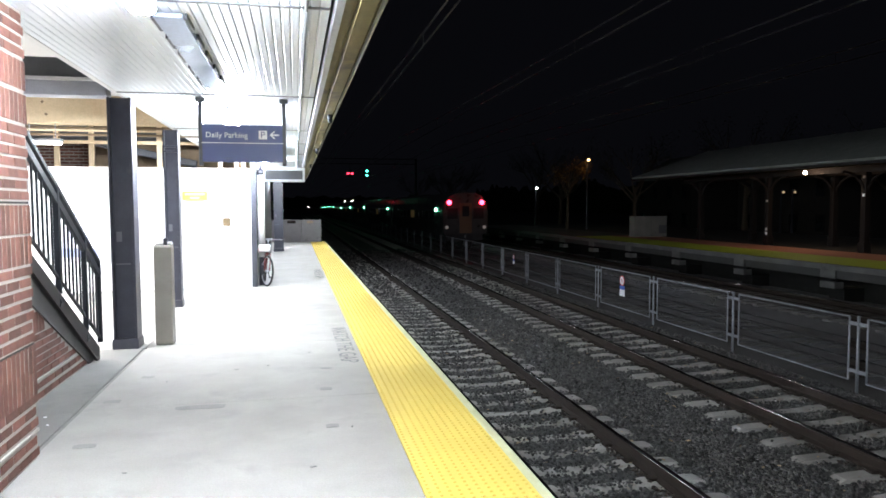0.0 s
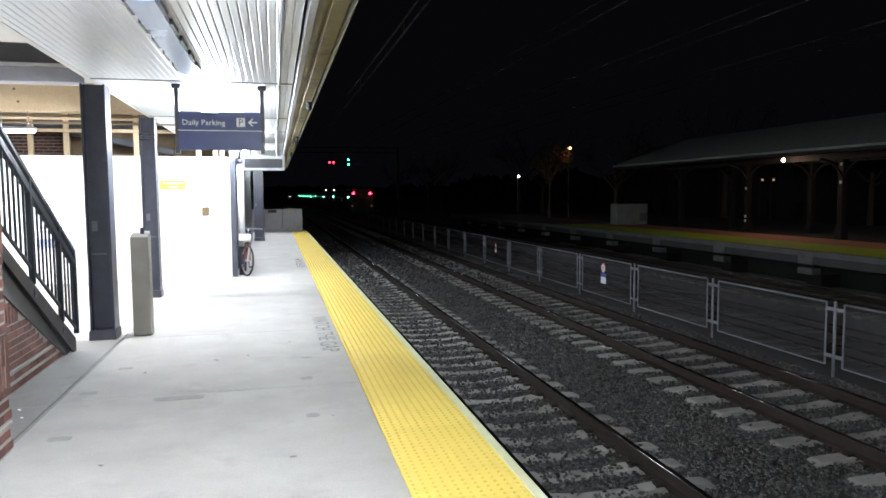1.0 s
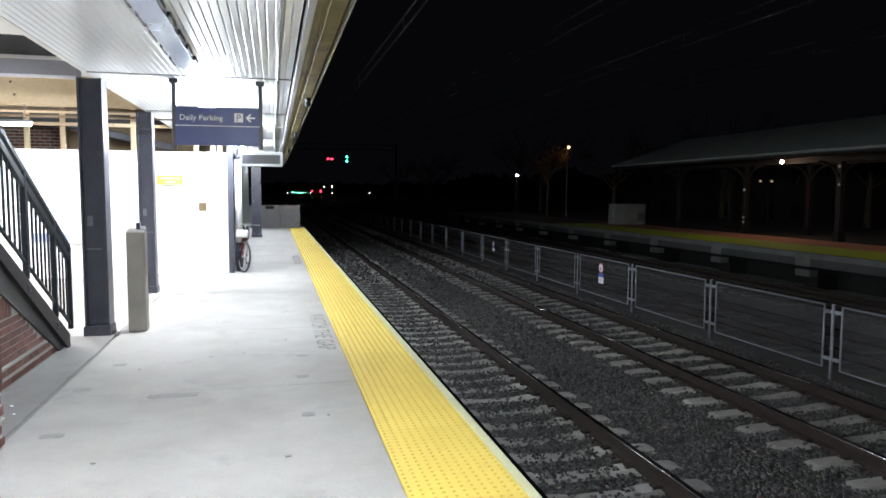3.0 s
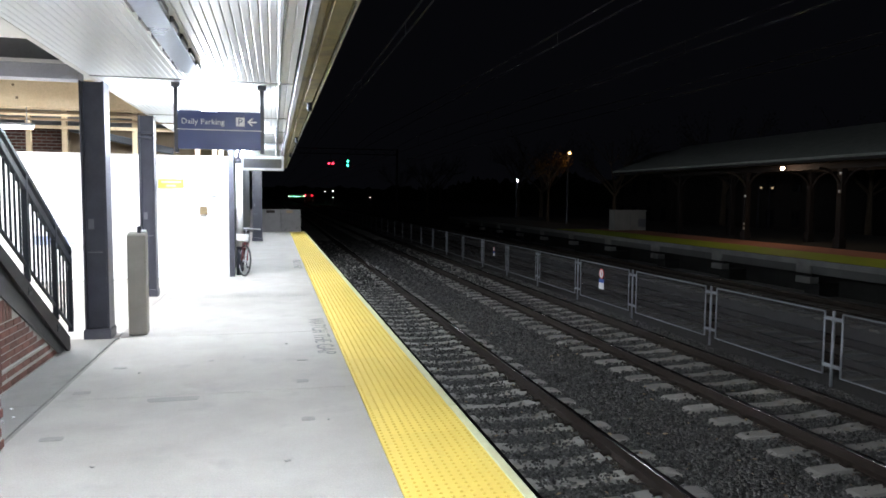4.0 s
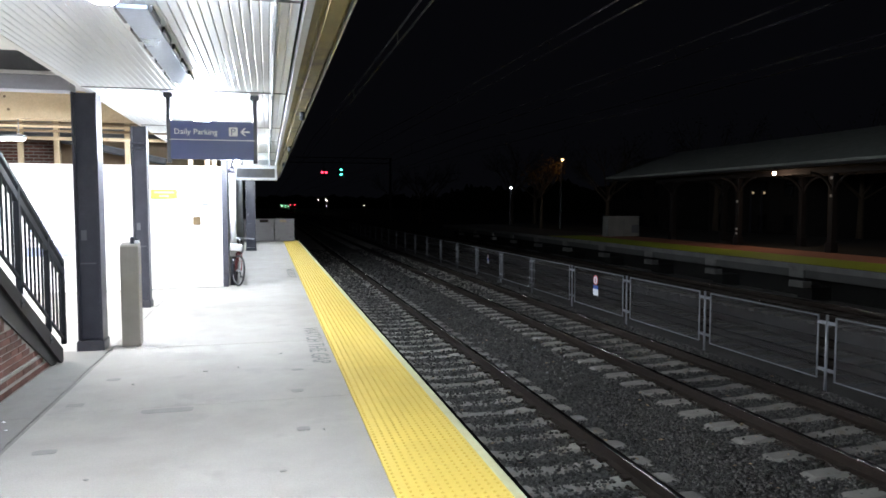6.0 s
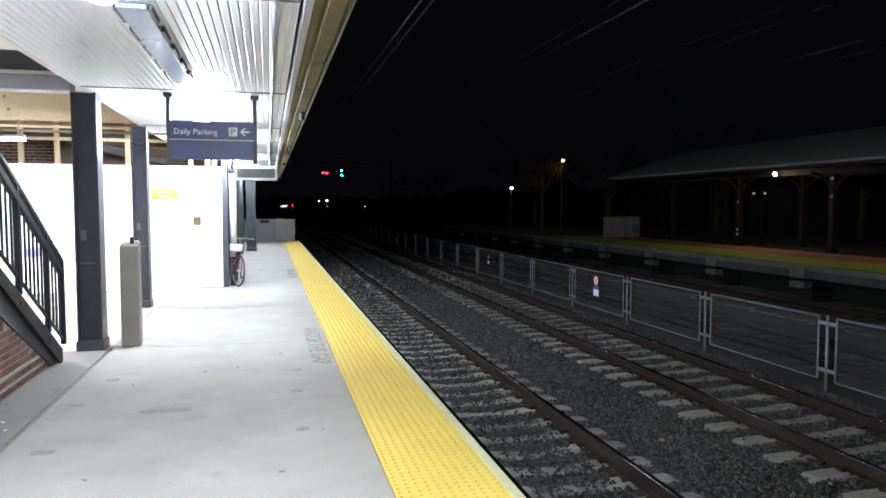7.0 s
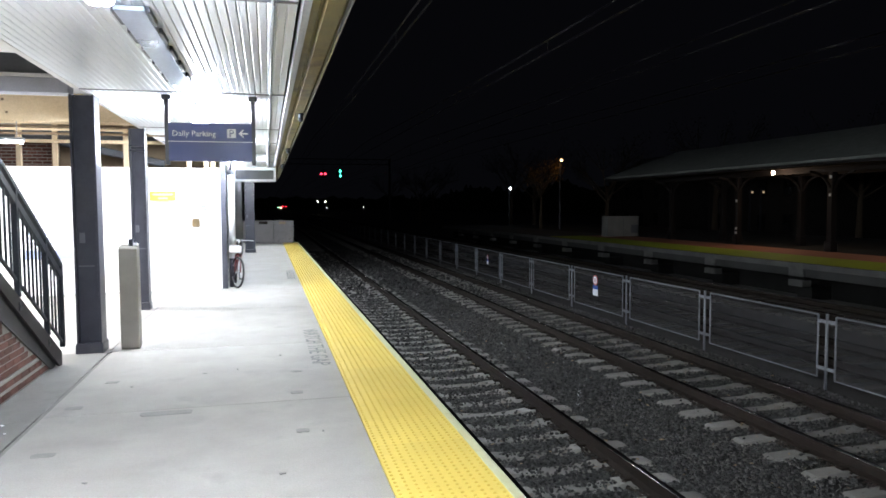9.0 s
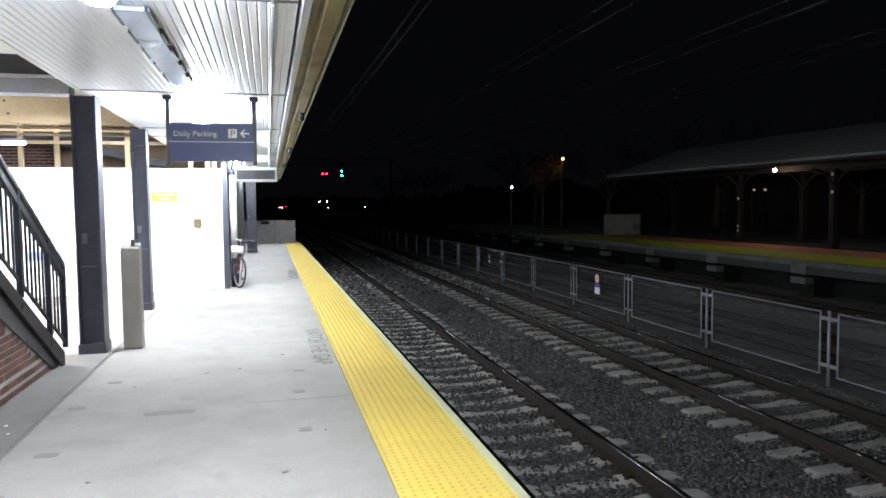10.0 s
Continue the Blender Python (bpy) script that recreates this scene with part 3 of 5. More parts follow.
# Near border slabs are darker: pier shade is painted in, besides stains.
for y0, y1, mat in ((-12.0, 5.85, "concrete_shaded_edge"), (5.85, 8.62, "concrete_shaded_edge"), (8.62, 18.05, "concrete"), (18.05, 34.6, "concrete")):
    bm = bmesh.new()
    box(bm, -9.0, y0 + 0.003, -0.012, -1.818, y1 - 0.003, 0.0, 0.003)
    part("border_slab", bm, M[mat], platform)


def tactile_mesh():
    """One 0.61 m tile with rows of truncated domes."""
    bm = bmesh.new()
    box(bm, -0.333, -0.3045, -0.03, 0.333, 0.3045, 0.0)
    for i in range(11):
        for j in range(10):
            x, y = -0.305 + i * 0.061, -0.275 + j * 0.061
            low = [bm.verts.new((x + 0.012 * math.cos(a), y + 0.012 * math.sin(a), 0.0)) for a in [k * math.pi / 3 for k in range(6)]]
            top = [bm.verts.new((x + 0.008 * math.cos(a), y + 0.008 * math.sin(a), 0.0055)) for a in [k * math.pi / 3 for k in range(6)]]
            for k in range(6):
                bm.faces.new((low[k], low[(k + 1) % 6], top[(k + 1) % 6], top[k]))
            bm.faces.new(top)
    # Dome faces take a darker amber than the tile body.
    for f in bm.faces[6:]:
        f.material_index = 1
    me = to_mesh("tactile_tile", bm, M["yellow"])
    me.materials.append(M["yellow_dome"])
    return me


bm = bmesh.new()
box(bm, 0.738, -12.0, -0.16, EDGE - 0.01, 34.6, -0.028)
part("tile_bed", bm, M["joint"], platform)
TILE = tactile_mesh()
for i in range(76):
    shared("tactile_tile", TILE, platform, pose(1.075, -11.6 + i * 0.61, 0.001 + random.uniform(-0.0002, 0.0002), 0, 0, random.uniform(-0.04, 0.04)))
for i in range(19):
    bm = bmesh.new()
    y = -11.9 + i * 2.44
    box(bm, 1.412, y, -0.10, EDGE, y + 2.434, 0.002, 0.006)
    part("edge_strip", bm, M["white_edge"], platform, "yellowed white painted edge strip")

# small mortar patches and a long repair across the slab
for x, y, w, d in ((-0.81, 5.81, 0.42, 0.13), (0.27, 6.20, 0.12, 0.10), (0.30, 7.05, 0.12, 0.07), (-1.60, 6.16, 0.15, 0.10), (-1.47, 7.05, 0.13, 0.10), (-1.50, 4.96, 0.17, 0.09), (0.27, 5.05, 0.10, 0.10), (-0.62, 7.2, 0.05, 0.04)):
    bm = bmesh.new()
    n = 14
    ring = []
    for k in range(n):
        a = 2 * math.pi * k / n
        sx, sy = math.copysign(abs(math.cos(a)) ** 0.45, math.cos(a)), math.copysign(abs(math.sin(a)) ** 0.45, math.sin(a))
        ring.append((x + w / 2 * sx * random.uniform(0.9, 1.05), y + d / 2 * sy * random.uniform(0.85, 1.08)))
    top = [bm.verts.new((u, v, 0.0025)) for u, v in ring]
    low = [bm.verts.new((u, v, -0.004)) for u, v in ring]
    bm.faces.new(top)
    for k in range(n):
        bm.faces.new((low[k], low[(k + 1) % n], top[(k + 1) % n], top[k]))
    part("repair_patch", bm, M["patch"], platform, "darker grey mortar patch")

for y in (9.55, 18.9):
    lettering("stencil_lettering", "WATCH THE GAP", 0.285, pose(0.485, y, 0.0035, 0, 0, -90), M["stencil"], platform, 0.0005, "worn grey stencilled words along the platform edge")

for x, y, s in ((-2.02, 5.78, 0.014), (-1.93, 5.55, 0.01), (-1.1, 4.35, 0.016), (0.1, 4.2, 0.02), (0.42, 5.0, 0.014), (-0.3, 7.3, 0.012), (-1.25, 6.8, 0.014), (0.15, 7.9, 0.012)):
    bm = bmesh.new()
    box(bm, -s, -s * 0.6, 0.0, s, s * 0.6, 0.006, 0.002)
    scrap = thing("litter", bm, M["sign_white"] if x < -1.9 else M["patch"], "tiny scrap of litter lying on the platform", "litter", "scraps on the platform")
    scrap.matrix_basis = pose(x, y, 0.0, 0, 0, x * 200)

# far end wall of the platform
end_wall = empty("end_wall", pose(0, 34.0, 0), "low grey panel wall closing the end of the platform", "wall", kind="structure")
for i in range(3):
    bm = bmesh.new()
    box(bm, -1.55 + i * 0.94, 0, 0.0, -1.55 + i * 0.94 + 0.925, 0.10, 1.08, 0.01)
    part("panel", bm, M["end_panel"], end_wall)
bm = bmesh.new()
box(bm, 0.58, -0.012, 0.90, 0.88, -0.002, 1.03)
part("notice", bm, M["lumber_dark"], end_wall, "small yellow notice")
bm = bmesh.new()
box(bm, -0.35, -0.012, 0.90, 0.05, -0.002, 1.04)
part("notice", bm, M["rail_side"], end_wall, "small red notice")

# ---- canopy over the platform ----
SOFFIT = 3.02
canopy = empty("canopy", pose(0, 0, 0), "white ribbed metal canopy soffit with tan gutter along its edge", "canopy", kind="structure")
BAYS = (-11.8, -7.2, -3.35, 0.5, 4.35, 8.2, 12.0, 14.6, 17.6, 20.8, 24.2, 28.0, 33.0)
for y0, y1 in zip(BAYS, BAYS[1:]):
    bm = bmesh.new()
    x, n = -1.94, 34
    w = (0.258 - x) / n
    for i in range(n):
        a = x + i * w
        prism(bm, [(a + 0.001, SOFFIT + 0.005), (a + 0.009, SOFFIT), (a + w - 0.009, SOFFIT), (a + w - 0.001, SOFFIT + 0.005), (a + w - 0.001, SOFFIT + 0.03), (a + 0.001, SOFFIT + 0.03)], "y", y0 + 0.02, y1 - 0.02)
    part("soffit_panel", bm, M["soffit"], canopy, "white ribbed soffit panel")
    bm = bmesh.new()
    box(bm, -1.94, y1 - 0.02, SOFFIT - 0.006, 0.258, y1 + 0.02, SOFFIT + 0.05)
    part("bay_trim", bm, M["grey_steel"], canopy)
    # round pipe and edge strip beside the gutter
    bm = bmesh.new()
    rod(bm, (0.10, y0, SOFFIT - 0.014), (0.10, y1, SOFFIT - 0.014), 0.014, 10)
    part("conduit", bm, M["zinc"], canopy, "thin metal conduit under the soffit", smooth=True)
bm = bmesh.new()
prism(bm, [(0.335, SOFFIT + 0.02), (0.335, SOFFIT - 0.035), (0.385, SOFFIT - 0.045), (0.395, SOFFIT - 0.015), (0.415, SOFFIT - 0.015), (0.425, SOFFIT - 0.055), (0.535, SOFFIT - 0.05), (0.568, SOFFIT - 0.01), (0.575, SOFFIT + 0.30), (0.335, SOFFIT + 0.30)], "y", -12, 33)
part("gutter", bm, M["gutter"], canopy, "tan metal gutter")
bm = bmesh.new()
prism(bm, [(0.277, SOFFIT + 0.05), (0.283, SOFFIT - 0.055), (0.333, SOFFIT - 0.055), (0.333, SOFFIT - 0.046), (0.292, SOFFIT - 0.046), (0.292, SOFFIT + 0.05)], "y", -12, 33)
part("gutter_lip", bm, M["zinc"], canopy, "bright metal drip edge")
bm = bmesh.new()
prism(bm, [(0.569, SOFFIT - 0.012), (0.578, SOFFIT - 0.030), (0.592, SOFFIT - 0.030), (0.592, SOFFIT + 0.30), (0.577, SOFFIT + 0.30)], "y", -12, 33)
part("outer_edge", bm, M["zinc"], canopy, "thin pale metal outer edge")
bm = bmesh.new()
box(bm, -2.06, -12, SOFFIT + 0.32, 0.62, 33, SOFFIT + 0.42)
part("roof_deck", bm, M["dark_roof"], canopy)
bm = bmesh.new()
box(bm, -2.00, -12, SOFFIT + 0.002, -1.945, 33, SOFFIT + 0.32)
part("fascia", bm, M["white_pipe"], canopy)
for y in (9.4, 15.2, 21.0):
    bm = bmesh.new()
    rod(bm, (0.50, y, SOFFIT - 0.04), (0.50, y, SOFFIT - 0.12), 0.035, 10)
    ball(bm, 0.50, y, SOFFIT - 0.13, 0.04, 10)
    part("camera_dome", bm, M["rail_black"], canopy, "small grey dome under the gutter", smooth=True)

# raceway and lamps
for i, y in enumerate(LAMP_YS):
    light = empty("linear_light", pose(LAMP_ROW_X, y, SOFFIT - 0.004), "lit white linear lamp under the canopy soffit", "ceiling light", "row of canopy lights")
    bm = bmesh.new()
    box(bm, -0.02, -0.65, -0.082, 0.02, 0.65, -0.05, 0.006)
    for s in (-0.45, 0.45):
        box(bm, -0.02, s - 0.02, -0.05, 0.02, s + 0.02, 0.0)
    part("housing", bm, M["zinc"], light)
    bm = bmesh.new()
    box(bm, -0.07, -0.62, -0.235, 0.07, 0.62, -0.085, 0.03)
    part("diffuser", bm, M["led"], light, "glowing white diffuser")
    area("canopy_lamp", LAMP_ROW_X, y, SOFFIT - 0.25, 0.12, 1.25, LAMP_WATTS[i], (0.85, 0.93, 1.04))
for y0, y1 in ((4.60, 7.45), (-0.2, 2.1)):
    tray = empty("cable_raceway", pose(LAMP_ROW_X, 0, SOFFIT - 0.002), "grey metal raceway with dark slots along the soffit", "raceway", "raceways between the lights")
    bm = bmesh.new()
    box(bm, -0.095, y0, -0.045, 0.095, y1, -0.012, 0.006)
    part("cover", bm, M["raceway_metal"], tray)
    n = 5
    for k in range(n):
        a = y0 + (y1 - y0) * k / n
        for s in (-1, 1):
            bm = bmesh.new()
            box(bm, s * 0.097, a + 0.05, -0.042, s * 0.118, a + (y1 - y0) / n - 0.16, 0.0, 0.002)
            part("slot", bm, M["black_steel"], tray)


def column(x, y, w, top, group="canopy columns"):
    col = empty("column", pose(x, y, 0), "black painted steel column on a square base", "column", group)
    bm = bmesh.new()
    h = w / 2
    t = 0.022
    box(bm, -h, -h, 0.0, -h + t, h, top, 0.004)
    box(bm, h - t, -h, 0.0, h, h, top, 0.004)
    box(bm, -h + t, -0.06, 0.0, h - t, -0.03, top)
    part("shaft", bm, M["black_steel"], col)
    bm = bmesh.new()
    prism(bm, [(-h - 0.014, 0.0), (h + 0.014, 0.0), (h + 0.014, 0.10), (h + 0.005, 0.12), (-h - 0.005, 0.12), (-h - 0.014, 0.10)], "y", -h - 0.014, h + 0.014)
    part("base", bm, M["black_steel"], col)
    for z in (() if w > 0.25 else (top - 0.30, top - 0.38)):
        bm = bmesh.new()
        box(bm, -h - 0.008, -h - 0.008, z, h + 0.008, h + 0.008, z + 0.03, 0.004)
        part("collar", bm, M["black_steel"], col)
    bm = bmesh.new()
    box(bm, -h + 0.05, -0.066, 1.30, -h + 0.11, -0.061, 1.42)
    box(bm, -h + 0.03, -0.066, 1.02, -h + 0.20, -0.061, 1.035)
    part("cover_plate", bm, M["grey_steel"], col)
    return col


column(-2.02, 8.74, 0.27, SOFFIT)
column(-2.03, 12.32, 0.24, SOFFIT)
column(-0.60, 27.2, 0.36, SOFFIT)

# ---- brick pier, stair and railing ----
BR = bmesh.new()
box(BR, -0.05, -0.097, -0.029, 0.0, 0.097, 0.029)
for v in BR.verts:
    if v.co.x > -0.01:
        v.co.y *= 0.975
        v.co.z *= 0.93
BRICK = to_mesh("brick", BR, M["brick"])


def lay_bricks(parent, x, y0, y1, bands, under=None, proud=0.0):
    """Courses on a face that looks along +x. Bands: (kind, z0, z1); under(y, z) says where the wall is."""
    for kind, z0, z1 in bands:
        if kind == "stretcher":
            n = max(1, round((z1 - z0) / 0.0715))
            step = (z1 - z0) / n
            for i in range(n):
                z = z0 + (i + 0.5) * step
                y = y0 + (0.1025 if i % 2 else 0.0)
                while y < y1 + 0.05:
                    c = min(y, y1 - 0.097)
                    if under is None or under(c, z):
                        shared("brick", BRICK, parent, pose(x + random.uniform(0, 0.0025), c, z, 0, 0, random.uniform(-0.5, 0.5)))
                    y += 0.205
        else:
            n = max(1, round((z1 - z0) / 0.205))
            step = (z1 - z0) / n
            for i in range(n):
                y = y0
                while y < y1 - 0.02:
                    if under is None or under(y, z0 + (i + 0.5) * step):
                        shared("brick", BRICK, parent, pose(x + random.uniform(0, 0.0025), y, z0 + (i + 0.5) * step, 90, 0, random.uniform(-0.4, 0.4)))
                    y += 0.0715


pier = empty("brick_pier", pose(0, 0, 0), "red brick wall with soldier courses and thin stone ledges", "brick wall", kind="structure")
bm = bmesh.new()
box(bm, -2.3, -11.9, 0.0, -1.7535, 4.80, SOFFIT - 0.01)
part("core", bm, M["mortar"], pier, "pale mortar")
PIER_BANDS = (("stretcher", 0.0, 0.17), ("stretcher", 0.21, 0.45), ("soldier", 0.45, 0.77), ("stretcher", 0.80, 1.33), ("soldier", 1.33, 1.74), ("stretcher", 1.76, 2.26), ("soldier", 2.26, 2.70), ("stretcher", 2.70, 3.00))
lay_bricks(pier, -1.75, 3.15, 4.82, PIER_BANDS)
bm = bmesh.new()
box(bm, -1.78, -11.9, 0.176, -1.743, 4.825, 0.20, 0.006)
part("ledge", bm, M["stone"], pier, "thin pale stone ledge")
# Flush dark strips paint in the shade of two gaps between courses.
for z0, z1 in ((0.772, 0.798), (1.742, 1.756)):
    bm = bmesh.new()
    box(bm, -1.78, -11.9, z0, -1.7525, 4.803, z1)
    part("sealant_joint", bm, M["rubber"], pier, "dark strip painting in a shaded gap")

STAIR_X = -2.22
SLOPE = 0.60


def nose(y):
    return 0.17 + (8.05 - y) * SLOPE


def under_curb(y):
    return (7.84 - y) * 0.535


stair = empty("stair", pose(0, 0, 0), "concrete stair with brick side rising beside the platform", "stair", kind="structure")
bm = bmesh.new()
prism(bm, [(7.80, 0.0), (4.80, 0.0), (4.80, under_curb(4.80) + 0.02), (7.80, 0.02)], "x", STAIR_X - 1.4, STAIR_X - 0.0235)
part("side_wall_core", bm, M["mortar"], stair, "pale mortar")
lay_bricks(stair, STAIR_X - 0.02, 4.92, 7.78, (("stretcher", 0.0, 0.178), ("stretcher", 0.205, 0.60), ("soldier", 0.60, 0.81), ("stretcher", 0.81, 1.5)), under=lambda y, z: z < under_curb(y))
bm = bmesh.new()
prism(bm, [(7.44, 0.180), (4.82, 0.180), (4.82, 0.203), (7.40, 0.203)], "x", STAIR_X - 0.05, STAIR_X - 0.008)
part("ledge", bm, M["stone"], stair)
bm = bmesh.new()
prism(bm, [(8.00, 0.0), (7.84, 0.0), (4.80, under_curb(4.80)), (4.80, nose(4.80) - 0.10), (8.00, nose(8.00) - 0.10)], "x", STAIR_X - 0.20, STAIR_X - 0.005)
part("sloped_curb", bm, M["curb_concrete"], stair, "sloping concrete curb, its grey darkened for shade")
bm = bmesh.new()
prism(bm, [(8.04, 0.005), (7.96, 0.005), (4.82, nose(4.82) - 0.15), (4.82, nose(4.82) - 0.03), (8.04, nose(8.04) - 0.03)], "x", STAIR_X + 0.02, STAIR_X + 0.05)
part("stringer", bm, M["stringer_brown"], stair, "black steel stringer")
for i in range(13):
    y = 7.90 - i * 0.292
    z = 0.0 + (i + 1) * 0.175
    bm = bmesh.new()
    box(bm, STAIR_X - 1.4, y - 0.305, z - 0.05, STAIR_X - 0.205, y, z, 0.006)
    box(bm, STAIR_X - 1.4, y - 0.10, z - 0.178, STAIR_X - 0.205, y - 0.06, z - 0.05)
    part("step", bm, M["concrete"], stair)

railing = empty("stair_railing", pose(STAIR_X + 0.03, 0, 0), "black metal stair railing with square pickets and double top rail", "railing")
TOP = 0.985
for name, lift, w, h in (("handrail", TOP, 0.05, 0.05), ("upper_rail", TOP - 0.125, 0.045, 0.08), ("bottom_rail", 0.125, 0.022, 0.04)):
    bm = bmesh.new()
    bar(bm, (0, 8.16, nose(8.16) + lift), (0, 4.86, nose(4.86) + lift), w, h, 0.006)
    part(name, bm, M["rail_black"], railing)
for y in (8.16, 7.63, 6.80, 5.97):
    bm = bmesh.new()
    box(bm, -0.025, y - 0.025, nose(y) + (0.075 if y > 8 else -0.02), 0.025, y + 0.025, nose(y) + TOP, 0.004)
    part("post", bm, M["rail_black"], railing)
PK = bmesh.new()
box(PK, -0.009, -0.009, 0.0, 0.009, 0.009, TOP - 0.26)
PICKET = to_mesh("picket", PK, M["rail_black"])
for i in range(26):
    y = 8.05 - i * 0.116
    if min(abs(y - p) for p in (8.16, 7.63, 6.80, 5.97)) > 0.05:
        shared("picket", PICKET, railing, pose(0, y, nose(y) + 0.12))
for y in (7.63, 6.80, 5.97):
    bm = bmesh.new()
    box(bm, 0.0195, y - 0.05, nose(y) - 0.14, 0.0265, y + 0.05, nose(y) - 0.06, 0.002)
    for dy in (-0.025, 0.025):
        rod(bm, (0.026, y + dy, nose(y) - 0.10), (0.031, y + dy, nose(y) - 0.10), 0.012, 8)
    part("bracket", bm, M["rail_black"], railing)

# ---- ticket pillar ----
pillar = empty("ticket_validator", pose(-1.605, 8.86, 0), "brown metal ticket pillar with a small reader on top", "validator")
bm = bmesh.new()
box(bm, -0.105, -0.10, 0.0, 0.105, 0.10, 1.22, 0.012)
part("body", bm, M["stainless"], pillar)
bm = bmesh.new()
prism(bm, [(-0.10, 1.22), (0.10, 1.22), (0.10, 1.262), (-0.08, 1.238)], "x", -0.10, 0.10)
part("cap", bm, M["stainless"], pillar)
bm = bmesh.new()
box(bm, 0.0, -0.02, 1.245, 0.05, 0.03, 1.33, 0.008)
part("reader", bm, M["black_steel"], pillar, "black card reader")
bm = bmesh.new()
box(bm, 0.05, -0.03, 1.25, 0.105, 0.03, 1.285, 0.008)
part("ticket_tray", bm, M["sign_white"], pillar, "white tray")

# ---- hanging parking sign ----
sign = empty("hanging_sign", pose(-0.59, 8.44, 0), "navy parking direction sign hung from the canopy on black bars", "sign")
bm = bmesh.new()
box(bm, -0.475, -0.03, 2.255, 0.475, 0.03, 2.70, 0.006)
part("panel", bm, M["sign_blue"], sign, "navy blue panel")
bm = bmesh.new()
box(bm, -0.475, -0.034, 2.478, 0.475, -0.031, 2.486)
part("divider", bm, M["sign_white"], sign, "thin white line")
for s in (-1, 1):
    bm = bmesh.new()
    box(bm, s * 0.485 - 0.024, -0.03, 2.21, s * 0.485 + 0.024, 0.03, SOFFIT - 0.03, 0.006)
    part("hanger", bm, M["black_steel"], sign)
    bm = bmesh.new()
    box(bm, s * 0.485 - 0.05, -0.05, SOFFIT - 0.055, s * 0.485 + 0.05, 0.05, SOFFIT - 0.004, 0.006)
    part("bracket", bm, M["black_steel"], sign)
lettering("lettering", "Daily Parking", 0.092, pose(-0.43, -0.034, 2.545, 90, 0, 0), M["sign_white"], sign)
bm = bmesh.new()
box(bm, 0.185, -0.036, 2.53, 0.285, -0.031, 2.635, 0.002)
part("parking_square", bm, M["sign_white"], sign, "white square with a P")
lettering("lettering", "P", 0.115, pose(0.205, -0.0375, 2.543, 90, 0, 0), M["sign_blue"], sign)
bm = bmesh.new()
box(bm, 0.345, -0.036, 2.574, 0.425, -0.031, 2.592)
prism(bm, [(0.315, 2.583), (0.362, 2.628), (0.382, 2.628), (0.342, 2.583), (0.382, 2.538), (0.362, 2.538)], "y", -0.036, -0.031)
part("arrow", bm, M["sign_white"], sign, "white arrow")

# ---- white construction wall ----
hoarding = empty("construction_wall", pose(0, 0, 0), "white painted plywood construction wall with a lockable door", "construction wall", kind="structure")
WALL_Y = 15.05


def wall_y(x):
    return WALL_Y - (x + 0.9) * -0.12 if x > -0.9 else WALL_Y + (x + 0.9) * 0.10


xs = (-0.90, -1.36, -2.30, -3.52, -4.74, -5.96, -7.18, -8.4)
for a, b in zip(xs, xs[1:]):
    bm = bmesh.new()
    bar(bm, (a - 0.003, wall_y(a), 1.264), (b + 0.003, wall_y(b), 1.264), 0.022, 2.512)
    part("plywood_sheet", bm, M["white_ply"], hoarding)
bm = bmesh.new()
box(bm, -0.90, WALL_Y - 0.03, 0.0, -0.79, WALL_Y + 0.10, 2.66, 0.004)
part("end_channel", bm, M["black_steel"], hoarding, "dark steel end post")
bm = bmesh.new()
box(bm, -0.91, WALL_Y + 0.10, 0.0, -0.86, 26.9, SOFFIT)
part("return_wall", bm, M["grey_steel"], hoarding, "dark grey side of the enclosure")


def on_wall(name, x0, x1, z0, z1, out, material, label=""):
    bm = bmesh.new()
    ym = (wall_y(x0) + wall_y(x1)) / 2
    box(bm, x0, ym - 0.02 - out, z0, x1, ym - 0.017 - out + 0.002, z1)
    return part(name, bm, material, hoarding, label)


on_wall("notice", -2.26, -1.76, 1.85, 2.04, 0.045, M["notice_yellow"], "yellow notice with unreadable print")
for x0, x1, z in ((-2.20, -1.82, 1.975), (-2.10, -1.92, 1.90)):
    on_wall("print_bar", x0, x1, z - 0.018, z + 0.018, 0.050, M["notice_grey"])
on_wall("lock_plate", -1.47, -1.32, 1.31, 1.48, 0.022, M["plate_tan"], "tan lock plate")
on_wall("door_gap", -1.365, -1.355, 0.03, 2.51, 0.004, M["notice_grey"])
for z in (1.66, 1.73, 1.79):
    on_wall("print_bar", -1.29, -1.10, z - 0.02, z + 0.02, 0.022, M["notice_grey"])
bm = bmesh.new()
bmesh.ops.create_cone(bm, cap_ends=True, segments=24, radius1=0.10, radius2=0.10, depth=0.004, matrix=pose(-1.19, WALL_Y - 0.07, 1.95, 90))
part("round_symbol", bm, M["notice_grey"], hoarding, "round grey symbol")
bm = bmesh.new()
bmesh.ops.create_cone(bm, cap_ends=True, segments=24, radius1=0.072, radius2=0.072, depth=0.004, matrix=pose(-1.19, WALL_Y - 0.075, 1.95, 90))
part("symbol_face", bm, M["sign_white"], hoarding)
bm = bmesh.new()
bar(bm, (-1.245, WALL_Y - 0.079, 2.005), (-1.135, WALL_Y - 0.079, 1.895), 0.004, 0.022)
part("symbol_bar", bm, M["notice_grey"], hoarding)
on_wall("door_pull", -1.50, -1.48, 0.86, 1.02, 0.03, M["notice_grey"])
on_wall("poster", -4.55, -3.62, 0.70, 2.40, 0.06, M["sign_white"], "large white information poster")
